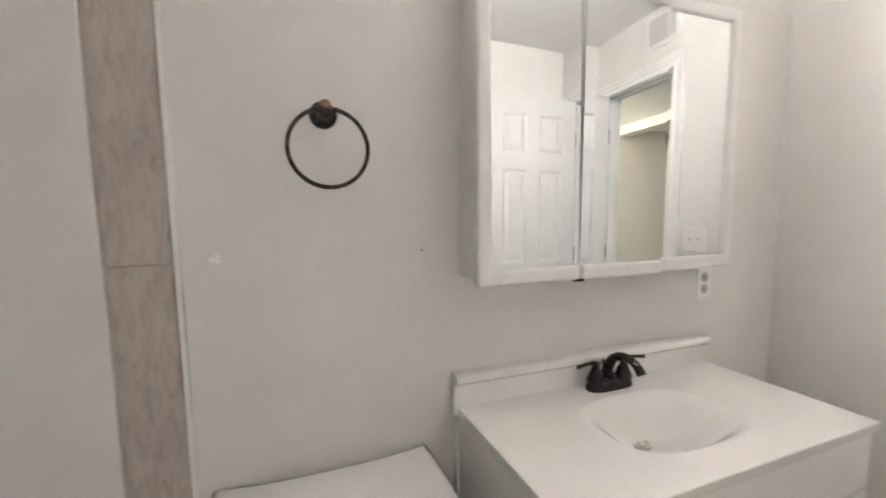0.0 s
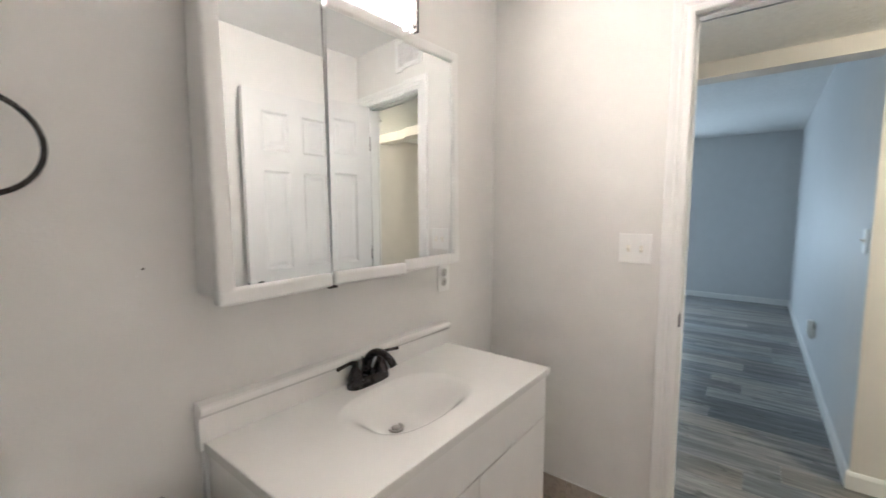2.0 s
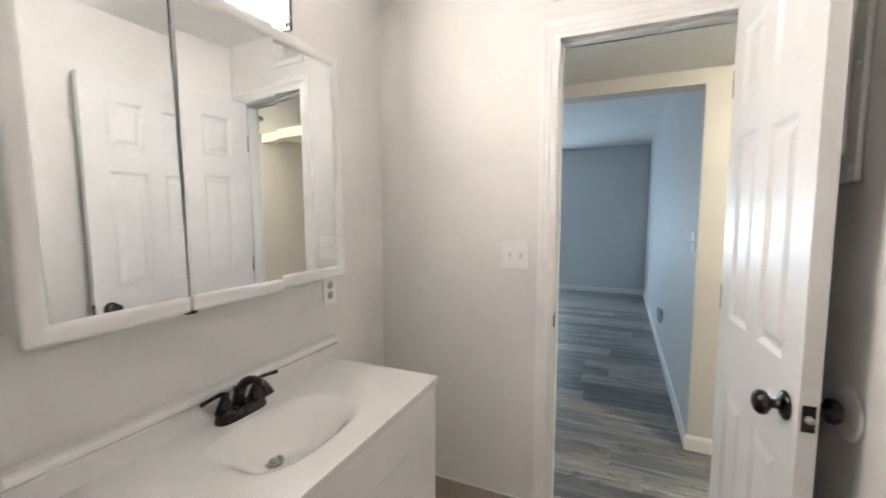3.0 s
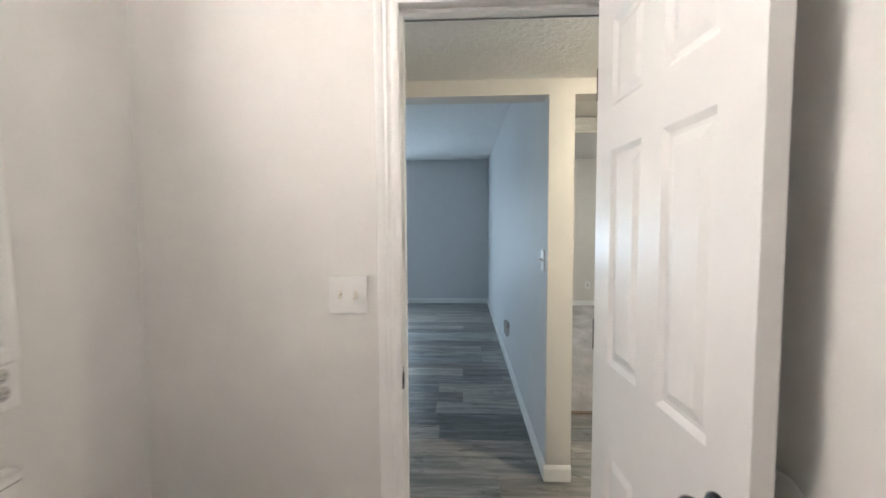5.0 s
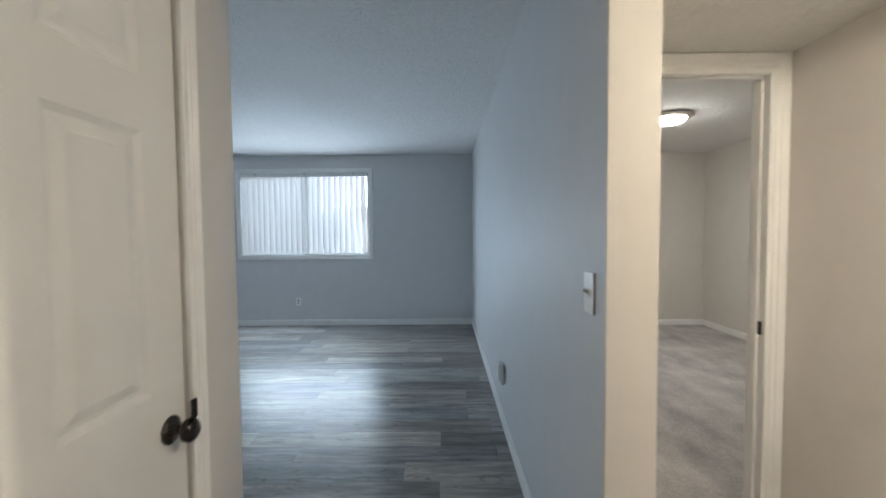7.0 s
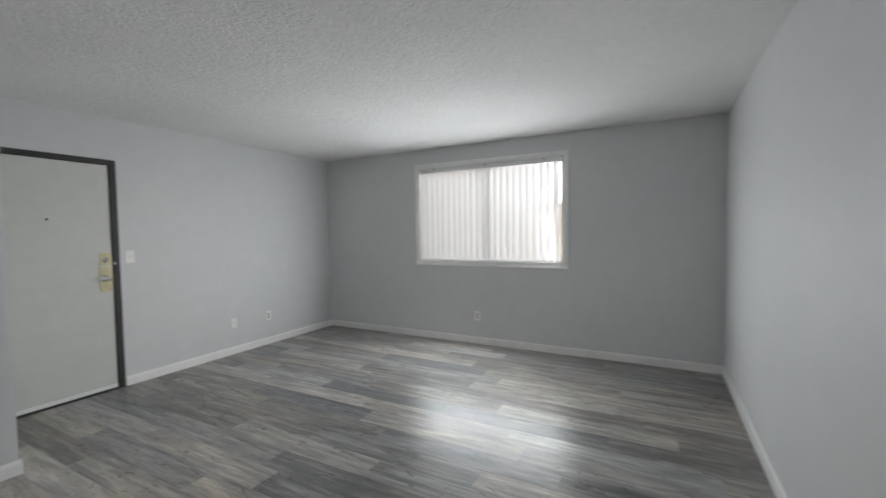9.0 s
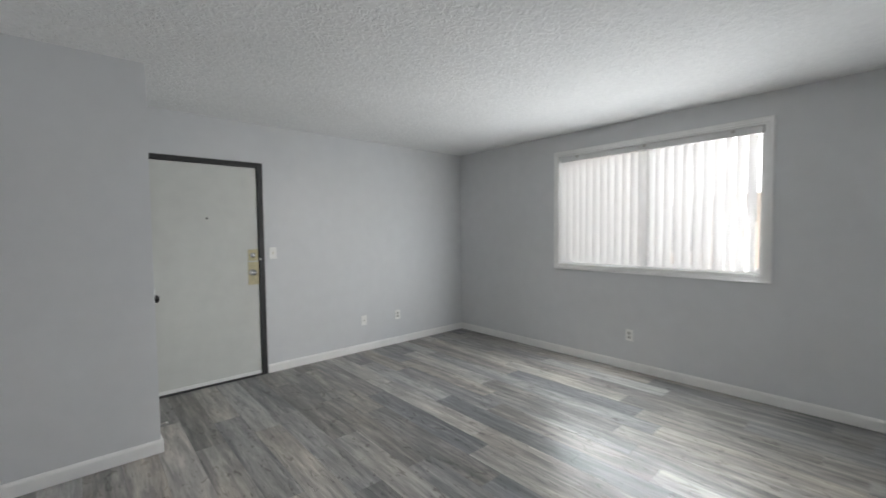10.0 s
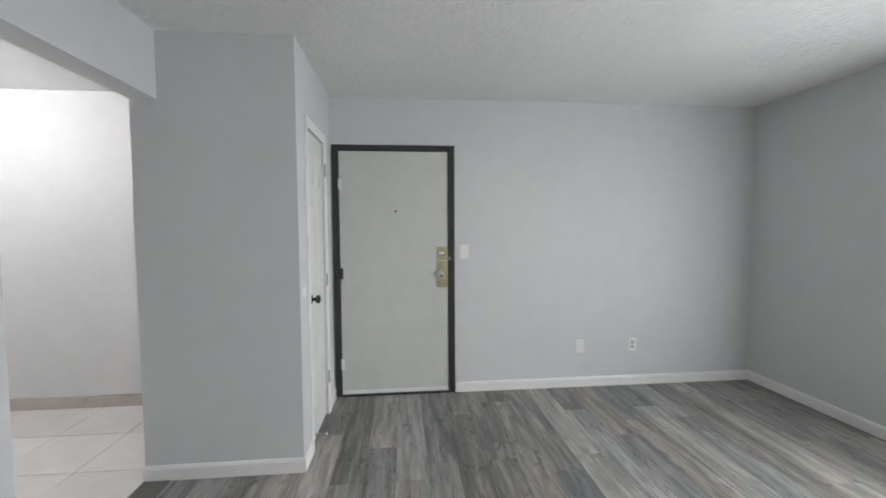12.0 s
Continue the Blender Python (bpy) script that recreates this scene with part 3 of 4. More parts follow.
# hall closet door at the end of the hallway
hall_door = thing("door_2", pose(2.383, 0.762, 0.008), "plain cream white hallway door, closed, with dark knob", "door")
hall_door["kind"] = "structure"
part("door_leaf", panelled(0.745, 2.0, 0.035, ROWS6, 0.11, 0.10), M_DOOR, hall_door)
knob(hall_door, 0.690, 0.0, 0.890, -1)
part("key_thumb", box(0.682, -0.060, 0.918, 0.698, -0.052, 0.962, 0.003), M_BRONZE, hall_door, "dark bronze lever tab")
structure("trim_hall_door", casing(lambda a, h, v: (a, 0.749 - v, h), 2.385, 3.125, 2.01, 0.05), M_TRIM, "cream white casing round the hallway door", "trim")

# coat closet door beside the entry
closet = thing("door_3", pose(4.316, 3.845, 0.024, 0, 0, 90), "narrow white six-panel closet door, closed, dark knob", "door")
closet["kind"] = "structure"
part("door_leaf", panelled(0.49, 1.995, 0.035, ROWS6, 0.085, 0.07), M_DOOR, closet)
knob(closet, 0.055, 0.0, 0.93, -1)
for z in (0.27, 1.0, 1.80):
    hinge(closet, 0.492, -0.0225, z)
frame_lining("door_frame_3", lambda a, h, v: (4.323 - v, a, h), 3.838, 4.342, 2.025, 0.09, "white painted closet door frame", stop=False)
structure("trim_closet_door", casing(lambda a, h, v: (4.323 + v, a, h), 3.842, 4.338, 2.02), M_TRIM, "white moulded casing round the closet door", "trim")
stop_ = thing("door_stop", pose(4.3165, 3.93, 0.06), "white spring door stop low on the closet door", "door stop")
coil = [(0.006 + 0.0022 * k / 4, 0.0055 * math.cos(k * 0.9), 0.0055 * math.sin(k * 0.9)) for k in range(120)]
part("spring", tube(coil, 0.0012, 6), M_STEEL, stop_)
part("rubber_tip", lathe([(0.007, 0), (0.0075, 0.008), (0.005, 0.012)], 12, pose(0.07, 0, 0, 0, 90, 0)), M_PLASTIC, stop_)
part("base", lathe([(0.010, 0), (0.009, 0.006)], 12, pose(0, 0, 0, 0, 90, 0)), M_STEEL, stop_)
tagged(part("wall_bumper", lathe([(0.034, 0), (0.034, 0.003), (0.028, 0.007), (0.0, 0.009)], 28, pose(4.323, 3.70, 1.03, 0, 90, 0)), M_PLASTIC), "round white plastic wall bumper", "bumper")
tagged(part("wall_bumper", lathe([(0.06, 0), (0.06, 0.003), (0.052, 0.006), (0.022, 0.007), (0.0, 0.006)], 32, pose(1.722, -0.349, 0.905, -90, 0, 0)), M_PLASTIC), "round white plastic wall bumper behind the knob", "bumper")

# entry door in its charcoal metal frame
entry = thing("door_4", pose(4.328, 4.66, 0.0), "off-white flush entry door, closed, charcoal metal frame", "door")
entry["kind"] = "structure"
jambs = bmesh.new()
for d in ((0.002, -0.012, 0.002, 0.05, 0.115, 2.078), (0.952, -0.012, 0.002, 1.0, 0.115, 2.078), (0.05, -0.012, 2.035, 0.952, 0.115, 2.078)):
    bx(jambs, *d, 0.002)
for d in ((0.05, 0.05, 0.002, 0.066, 0.115, 2.035), (0.936, 0.05, 0.002, 0.952, 0.115, 2.035), (0.066, 0.05, 2.02, 0.936, 0.115, 2.035)):
    bx(jambs, *d)
part("door_frame", jambs, M_FRAME, entry, "charcoal painted metal frame")
part("door_leaf", box(0.056, 0.003, 0.022, 0.946, 0.047, 2.029, 0.0015), M_ENTRY, entry)
part("door_sweep", box(0.058, -0.004, 0.018, 0.944, 0.0025, 0.05, 0.002), M_TRIM, entry, "white bottom sweep")
part("threshold", box(0.05, -0.015, 0.0, 0.952, 0.11, 0.014, 0.003), M_FRAME, entry, "dark metal threshold")
part("peephole", lathe([(0.009, 0), (0.009, 0.003), (0.005, 0.004), (0.0, 0.003)], 16, pose(0.513, 0.003, 1.54, 90, 0, 0)), M_BRONZE, entry, "dark peephole")
for z in (0.27, 1.03, 1.76):
    hinge(entry, 0.053, -0.003, z, M_FRAME if z == 1.03 else M_TRIM)
upper = part("deadbolt_plate", box(0.852, -0.001, 1.135, 0.944, 0.003, 1.243, 0.001), M_BRASS, entry, "brass deadbolt plate")
lower = part("lock_plate", box(0.848, -0.0015, 0.902, 0.946, 0.003, 1.122, 0.001), M_BRASS, entry, "brass wrap-around lock plate")
part("thumb_turn", lathe([(0.026, 0), (0.025, 0.006), (0.018, 0.012), (0.0, 0.014)], 24, pose(0.892, -0.001, 1.187, 90, 0, 0), box(0.886, -0.034, 1.170, 0.898, -0.008, 1.204, 0.003)), M_CHROME, upper)
part("door_knob", lathe(KNOB, 28, pose(0.884, -0.0015, 1.02, 90, 0, 0)), M_CHROME, lower, "chrome knob")
part("strike_edge", box(0.947, -0.0155, 1.135, 0.966, -0.0122, 1.16, 0.0008), M_CHROME, entry, "small bright strike edge")
structure("ground_outside_door", box(3.9, 4.79, -0.3, 5.8, 6.4, -0.03), M_GROUND, "concrete landing outside the entry door", "ground")


# ---- window, blind and what lies outside ----
win = thing("window_1", pose(8.03, 0, 0), "white vinyl slider window with moulded casing", "window")
win["kind"] = "structure"
Y0, Y1, Z0, Z1 = 1.215, 3.07, 1.015, 2.215
part("casing", casing(lambda a, h, v: (-0.001 - v, a, h), Y0 + 0.004, Y1 - 0.004, Z1 - 0.004, 0.058, Z0 + 0.004), M_TRIM, win, "white moulded window casing")
part("reveal", boxes((0.0, Y0, Z0, 0.14, Y0 + 0.008, Z1), (0.0, Y1 - 0.008, Z0, 0.14, Y1, Z1), (0.0, Y0 + 0.008, Z1 - 0.008, 0.14, Y1 - 0.008, Z1), (-0.012, Y0 + 0.008, Z0, 0.14, Y1 - 0.008, Z0 + 0.012)), M_TRIM, win)
ymid = (Y0 + Y1) / 2
for a, b, x in ((Y0 + 0.008, ymid + 0.02, 0.085), (ymid - 0.02, Y1 - 0.008, 0.112)):
    sash = part("sash", boxes((x, a, Z0 + 0.013, x + 0.025, a + 0.04, Z1 - 0.009), (x, b - 0.04, Z0 + 0.013, x + 0.025, b, Z1 - 0.009), (x, a + 0.04, Z0 + 0.013, x + 0.025, b - 0.04, Z0 + 0.053), (x, a + 0.04, Z1 - 0.049, x + 0.025, b - 0.04, Z1 - 0.009)), M_PLASTIC, win, "white vinyl sash")
    pane = part("pane", box(x + 0.010, a + 0.035, Z0 + 0.05, x + 0.014, b - 0.035, Z1 - 0.045), M_GLASS, sash, "clear glass pane")
    pane.visible_shadow = False

blind = thing("vertical_blind", pose(8.055, 0, 0), "white vinyl vertical blind, drawn across the window, slats turned", "blind")
part("headrail", box(-0.02, Y0 + 0.02, Z1 - 0.062, 0.022, Y1 - 0.012, Z1 - 0.01, 0.003), M_RAIL, blind, "grey-white metal headrail")


def slat_mesh(w, h):
    """A slightly cupped slat, hung from its top, with thickness."""
    bm = bmesh.new()
    n = 6
    front, back = [], []
    for k in range(n + 1):
        u = (k / n - 0.5) * w
        bow = 0.006 * (1 - (2 * k / n - 1) ** 2)
        front.append([bm.verts.new((bow, u, z)) for z in (-h, 0)])
        back.append([bm.verts.new((bow + 0.001, u, z)) for z in (-h, 0)])
    for k in range(n):
        bm.faces.new((front[k][0], front[k + 1][0], front[k + 1][1], front[k][1]))
        bm.faces.new((back[k][1], back[k + 1][1], back[k + 1][0], back[k][0]))
    bm.faces.new((front[0][0], front[0][1], back[0][1], back[0][0]))
    bm.faces.new((front[n][1], front[n][0], back[n][0], back[n][1]))
    return bm


first = None
count = 23
rng = random.Random(4)
for k in range(count):
    y = Y0 + 0.090 + (Y1 - Y0 - 0.140) * k / (count - 1)
    if first is None:
        first = part("slat", slat_mesh(0.089, Z1 - Z0 - 0.088), M_SLAT, blind)
        ob = first
    else:
        ob = new("slat", first.data)
        ob.parent = blind
    ob.matrix_basis = pose(0.001, y, Z1 - 0.063, rng.uniform(-0.3, 0.3), rng.uniform(-0.4, 0.4), 50 + rng.uniform(-3, 3))
for y in (Y0 + 0.22, ymid, Y1 - 0.22):
    part("bracket", box(-0.024, y - 0.012, Z1 - 0.034, -0.0195, y + 0.012, Z1 - 0.010, 0.001), M_STEEL, blind, "small metal bracket")
part("wand", tube([(-0.03, Y0 + 0.045, Z1 - 0.06), (-0.034, Y0 + 0.047, 1.45)], 0.004, 8), M_PLASTIC, blind, "thin clear tilt wand")

structure("ground", box(-400, -400, -0.5, 400, 400, -0.31), M_GROUND, "grey concrete ground outside", "ground")
house = thing("neighbour_building", pose(14.5, 1.5, -0.3), "beige stucco apartment building across the way", "building")
part("wall", box(0, -9, 0, 6, 9, 5.6), M_BEIGE, house)
part("roof", box(-0.5, -9.4, 5.6, 6.5, 9.4, 5.9, 0.02), mat("dark_roof", (0.09, 0.08, 0.075), 0.9), house)
for y in (-6.0, -2.2, 2.6, 6.2):
    for z in (1.1, 3.9):
        w_ = part("window", boxes((-0.04, y - 0.7, z, 0.02, y + 0.7, z + 0.06), (-0.04, y - 0.7, z + 1.14, 0.02, y + 0.7, z + 1.2), (-0.04, y - 0.7, z + 0.06, 0.02, y - 0.64, z + 1.14), (-0.04, y + 0.64, z + 0.06, 0.02, y + 0.7, z + 1.14)), M_TRIM, house)
        part("pane", box(-0.02, y - 0.64, z + 0.06, -0.008, y + 0.64, z + 1.14), M_SLOT, w_)


# ---- switches and outlets ----
def wall_plate(m, kind, gangs, label, category="outlet"):
    """A cover plate in the local xz plane, facing -y, with toggles, sockets or a jack."""
    ob = thing("light_switch" if kind == "toggle" else "wall_outlet", m, label, category)
    w = 0.072 + 0.046 * (gangs - 1)
    part("cover_plate", box(-w / 2, -0.006, -0.0575, w / 2, 0, 0.0575, 0.003), M_PLASTIC, ob)
    for g in range(gangs):
        x = (g - (gangs - 1) / 2) * 0.046
        if kind == "toggle":
            part("toggle", boxes((x - 0.006, -0.008, -0.013, x + 0.006, -0.0055, 0.013), bevel=0.001), M_IVORY, ob, "ivory toggle surround")
            up = -1 if g == 0 else 1
            bm = box(x - 0.004, -0.022, -0.005, x + 0.004, -0.006, 0.005, 0.0015)
            bmesh.ops.rotate(bm, cent=(x, -0.006, 0), matrix=Matrix.Rotation(radians(28 * up), 3, "X"), verts=bm.verts[:])
            part("lever", bm, M_IVORY, ob, "ivory toggle lever")
            for z in (-0.03, 0.03):
                part("screw", lathe([(0.0032, 0), (0.0026, 0.0012), (0.0, 0.0014)], 10, pose(x, -0.0058, z, 90, 0, 0)), M_PLASTIC, ob)
        elif kind == "socket":
            for z in (-0.0195, 0.0195):
                s = part("socket", lathe([(0.0165, 0), (0.0165, 0.0018), (0.0155, 0.0024)], 20, pose(x, -0.0055, z, 90, 0, 0)), M_SOCKET, ob)
                for dx, hh in ((-0.0065, 0.008), (0.0065, 0.0065)):
                    part("slot", box(x + dx - 0.0012, -0.0085, z + 0.002 - hh / 2, x + dx + 0.0012, -0.0078, z + 0.002 + hh / 2), M_SLOT, s, "dark slot")
                part("slot", lathe([(0.0024, 0), (0.0024, 0.0006)], 10, pose(x, -0.0079, z - 0.0085, 90, 0, 0)), M_SLOT, s, "dark round slot")
            part("screw", lathe([(0.003, 0), (0.0024, 0.0012), (0.0, 0.0014)], 10, pose(x, -0.0058, 0, 90, 0, 0)), M_PLASTIC, ob)
        else:
            part("jack", lathe([(0.006, 0), (0.006, 0.003), (0.0045, 0.008), (0.0, 0.008)], 12, pose(x, -0.0055, 0, 90, 0, 0)), M_STEEL, ob, "metal coaxial jack")
    return ob


wall_plate(pose(2.254, 0.511, 1.162, 0, 0, -90), "toggle", 2, "white double toggle switch on the bathroom wall", "switch")
wall_plate(pose(1.862, 1.154, 1.034), "socket", 1, "white duplex outlet under the mirrored cabinet")
wall_plate(pose(3.290, -0.269, 1.172, 0, 0, 180), "toggle", 1, "white toggle switch just inside the living room", "switch")
plug = thing("wall_outlet", pose(4.90, -0.2695, 0.375, 0, 0, 180), "white outlet with a bulky plug-in box, shaded gap behind painted black", "outlet")
part("cover_plate", box(-0.036, -0.006, -0.0575, 0.036, 0, 0.0575, 0.003), M_PLASTIC, plug)
bm = bmesh.new()
shape = [(-0.012, 0.072), (-0.044, 0.078), (-0.050, 0.070), (-0.050, -0.020), (-0.030, -0.062), (-0.012, -0.076)]
ends = [[bm.verts.new((x, y, z)) for y, z in shape] for x in (-0.034, 0.034)]
for k in range(len(shape)):
    j = (k + 1) % len(shape)
    bm.faces.new((ends[0][k], ends[0][j], ends[1][j], ends[1][k]))
bm.faces.new(ends[0])
bm.faces.new(ends[1])
bmesh.ops.bevel(bm, geom=bm.edges[:], offset=0.003, segments=2, affect="EDGES")
part("plug_in_box", bm, M_PLASTIC, plug, "white tapered plug-in box")
part("socket", lathe([(0.0165, 0), (0.0165, 0.0018), (0.0155, 0.0024)], 20, pose(0, -0.0055, 0.0195, 90, 0, 0)), M_SOCKET, plug)
# black block paints the shade between box and cover plate
part("gap_shade", box(-0.030, -0.0125, 0.010, 0.030, -0.0062, 0.062, 0.001), M_SLOT, plug, "black block for the shaded gap behind the box")
wall_plate(pose(5.41, 4.659, 1.20), "toggle", 1, "white toggle switch beside the entry door", "switch")
wall_plate(pose(6.43, 4.659, 0.362), "jack", 1, "white cable jack plate low on the wall")
wall_plate(pose(6.91, 4.659, 0.362), "socket", 1, "white duplex outlet low on the wall")
wall_plate(pose(8.029, 2.262, 0.348, 0, 0, -90), "socket", 1, "white duplex outlet under the window")
wall_plate(pose(7.859, -1.90, 0.348, 0, 0, -90), "socket", 1, "white duplex outlet low on the bedroom wall")


# ---- bathroom things ----
# mirrored cabinet with three framed mirror doors
CX0, CX1, CZ0, CZ1, CY = 0.930, 1.805, 1.100, 1.864, 1.036
cab = thing("medicine_cabinet", pose(0, 0, 0), "white three-door mirrored medicine cabinet on the wall", "cabinet")
part("body", box(CX0 + 0.006, CY + 0.042, CZ0 + 0.008, CX1 - 0.006, 1.154, CZ1 - 0.008, 0.002), M_TRIM, cab)
seams = (CX0, 1.2285, 1.5045, CX1)
for k in range(3):
    a, b = seams[k] + (0.0022 if k else 0), seams[k + 1] - (0.0022 if k < 2 else 0)
    pivot = Matrix.Translation((a if k < 2 else (a + b) / 2, CY + 0.02, 0))
    sag = Matrix.Translation(((a + b) / 2, 0, CZ0)) @ pose(0, 0, (-0.0055, -0.0015, 0.0065)[k], 0, (-0.95, -0.2, -0.9)[k], 0) @ Matrix.Translation((-(a + b) / 2, 0, -CZ0))
    hang = Matrix.Translation((0, CY + 0.02, 1.5)) @ pose(0, 0, 0, (-0.6, -0.35, -0.35)[k]) @ Matrix.Translation((0, -CY - 0.02, -1.5))
    turn = pivot @ pose(0, 0, 0, 0, 0, (0.0, -3.42, -2.77)[k]) @ pivot.inverted() @ hang @ sag
    dr = new("mirror_door")
    dr.parent, dr.matrix_basis = cab, turn
    for z0 in (CZ0, CZ1 - 0.040):
        part("door_rail", box(a, CY, z0, b, CY + 0.034, z0 + 0.040, 0.013, 4), M_TRIM, dr, "white rounded frame rail")
    if k == 0:
        part("door_rail", box(a, CY + 0.0005, CZ0 + 0.003, a + 0.040, CY + 0.034, CZ1 - 0.003, 0.013, 4), M_TRIM, dr, "white rounded frame rail")
    if k == 2:
        part("door_rail", box(b - 0.036, CY + 0.0005, CZ0 + 0.003, b, CY + 0.034, CZ1 - 0.003, 0.013, 4), M_TRIM, dr, "white rounded frame rail")
    part("mirror", box(a + (0.03 if k == 0 else 0.0004), CY + 0.009, CZ0 + 0.03, b - (0.03 if k == 2 else 0.0004), CY + 0.014, CZ1 - 0.03), M_MIRROR, dr, "silvered mirror glass")
# near-black strips stand in for the shade in the door seams
for x in seams[1:3]:
    part("seam_shade", box(x - 0.0055, CY + 0.033, CZ0 + 0.012, x + 0.0055, CY + 0.0415, CZ1 - 0.012), M_SLOT, cab, "dark strip for the shade between the mirror doors")
part("catch", boxes((1.219, CY + 0.004, CZ0 - 0.008, 1.244, CY + 0.02, CZ0 - 0.0005), bevel=0.001), M_SLOT, cab, "small dark catch under the seam")

# vanity light above the cabinet
light = thing("vanity_light", pose(0, 0, 0), "white glass vanity light with dark bronze frame, lit", "lamp")
LX0, LX1, LZ0, LZ1 = 1.145, 1.585, 1.885, 2.20
M_GLASSLIT = glow("lit_frosted_glass", (1.0, 0.745, 0.58), BATH_LIGHT)
part("wall_plate", box(1.25, 1.12, 1.93, 1.48, 1.154, 2.05, 0.004), M_BRONZE, light, "dark bronze back plate")
bm = bmesh.new()
cols = []
for k in range(17):
    u = k / 16
    y = 1.062 + 0.006 * (abs(2 * u - 1) ** 3)
    cols.append([bm.verts.new((LX0 + 0.006 + (LX1 - LX0 - 0.012) * u, y + d, z)) for d, z in ((0, LZ0 + 0.006), (0, LZ1 - 0.006), (0.006, LZ1 - 0.006), (0.006, LZ0 + 0.006))])
for p, q in zip(cols, cols[1:]):
    for j in range(4):
        bm.faces.new((p[j], p[(j + 1) % 4], q[(j + 1) % 4], q[j]))
bm.faces.new(cols[0])
bm.faces.new(cols[-1])
part("glass_shade", bm, M_GLASSLIT, light, "glowing white glass shade", smooth=True)
# added end and bottom pieces that keep the bulbs' light off the walls
for x in (LX0 + 0.009, LX1 - 0.013):
    part("end_shield", box(x, 1.0695, LZ0 + 0.006, x + 0.004, 1.152, LZ1 - 0.006), M_BRONZE, light, "dark bronze end shield, added to hold back side light")
part("bottom_shield", box(LX0 + 0.0135, 1.0695, LZ0 + 0.006, LX1 - 0.0135, 1.152, LZ0 + 0.010), M_GLASSLIT, light, "glowing white bottom shield, added to close the shade below")
for x in (LX0, LX1):
    part("end_bar", box(x - 0.006, 1.046, LZ0 - 0.004, x + 0.006, 1.154, LZ1 + 0.03, 0.002), M_BRONZE, light, "dark bronze end bar")
# unseen bulbs, set strong enough to light the room off the ceiling
for x in (1.215, 1.365, 1.515):
    part("bulb", lathe([(0.0, -0.03), (0.018, -0.024), (0.029, -0.006), (0.029, 0.008), (0.018, 0.026), (0.0, 0.032)], 16, pose(x, 1.110, LZ1 - 0.10)), glow("lit_bulb", (1.0, 0.745, 0.58), BULB_LIGHT), light, "lit bulb behind the shade")
arc = [(LX0 + (LX1 - LX0) * k / 24, 1.055 + 0.004 * abs(2 * k / 24 - 1) ** 3, LZ0 + 0.004 + 0.11 * (1 - (2 * k / 24 - 1) ** 2)) for k in range(25)]
part("arched_rod", tube(arc, 0.0035, 8), M_BRONZE, light, "thin arched bronze rod")

# vanity: cabinet, top with moulded basin, faucet
VX0, VX1, VY0, VZ = 0.924, 1.868, 0.684, 0.762
van = thing("vanity_cabinet", pose(0, 0, 0), "white flat-front bathroom vanity cabinet", "cabinet")
for a in (VX0 + 0.012, VX1 - 0.024):
    part("side_panel", box(a, VY0 + 0.030, 0.0, a + 0.016, 1.150, VZ - 0.024, 0.001), M_VANITY, van)
part("bottom_panel", box(VX0 + 0.0285, VY0 + 0.030, 0.09, VX1 - 0.0245, 1.150, 0.106), M_VANITY, van)
part("toe_kick", box(VX0 + 0.0285, VY0 + 0.08, 0.0, VX1 - 0.0245, VY0 + 0.095, 0.0895), M_VANITY, van)
part("drawer_front", box(VX0 + 0.012, VY0 + 0.010, 0.590, VX1 - 0.008, VY0 + 0.029, VZ - 0.026, 0.002), M_VANITY, van, "white false drawer front")
for a, b in ((VX0 + 0.012, 1.4325), (1.4355, VX1 - 0.008)):
    part("door", box(a, VY0 + 0.010, 0.10, b, VY0 + 0.029, 0.586, 0.002), M_VANITY, van, "white flat cabinet door")
part("scribe_strip", box(VX0 + 0.002, 1.135, 0.0, VX0 + 0.011, 1.154, VZ - 0.024, 0.002), M_TRIM, van, "white strip against the wall")

top = thing("bathroom_sink", pose(0, 0, 0), "glossy white cultured marble top with oval basin", "sink")
bm = bmesh.new()
nx, ny = 150, 76
BXC, BYC, BA, BB = 1.390, 0.898, 0.202, 0.128


def basin_drop(x, y):
    """How far the moulded basin lies below the top."""
    u = abs((x - BXC) / BA)
    v = abs((y - BYC) / BB)
    r = (u ** 2.9 + v ** 2.9) ** (1 / 2.9)
    if r >= 1.04:
        return 0.0
    s = min(1.0, (1.04 - r) / 0.78)
    s = s * s * (3 - 2 * s)
    return 0.088 * s + 0.014 * max(0.0, 1 - math.hypot(x - 1.368, (y - 0.93) * 1.2) / 0.2)


grid = [[bm.verts.new((VX0 + (VX1 - VX0) * i / nx, VY0 + (1.135 - VY0) * j / ny, VZ - basin_drop(VX0 + (VX1 - VX0) * i / nx, VY0 + (1.135 - VY0) * j / ny))) for j in range(ny + 1)] for i in range(nx + 1)]
for i in range(nx):
    for j in range(ny):
        bm.faces.new((grid[i][j], grid[i + 1][j], grid[i + 1][j + 1], grid[i][j + 1])).smooth = True
ring = [grid[i][0] for i in range(nx + 1)] + [grid[nx][j] for j in range(1, ny + 1)] + [grid[i][ny] for i in range(nx - 1, -1, -1)] + [grid[0][j] for j in range(ny - 1, 0, -1)]
lower_ring = [bm.verts.new((v.co.x, v.co.y, VZ - 0.023)) for v in ring]
for k in range(len(ring)):
    j = (k + 1) % len(ring)
    bm.faces.new((ring[k], ring[j], lower_ring[j], lower_ring[k]))
part("countertop", bm, M_MARBLE, top)
splash = bmesh.new()
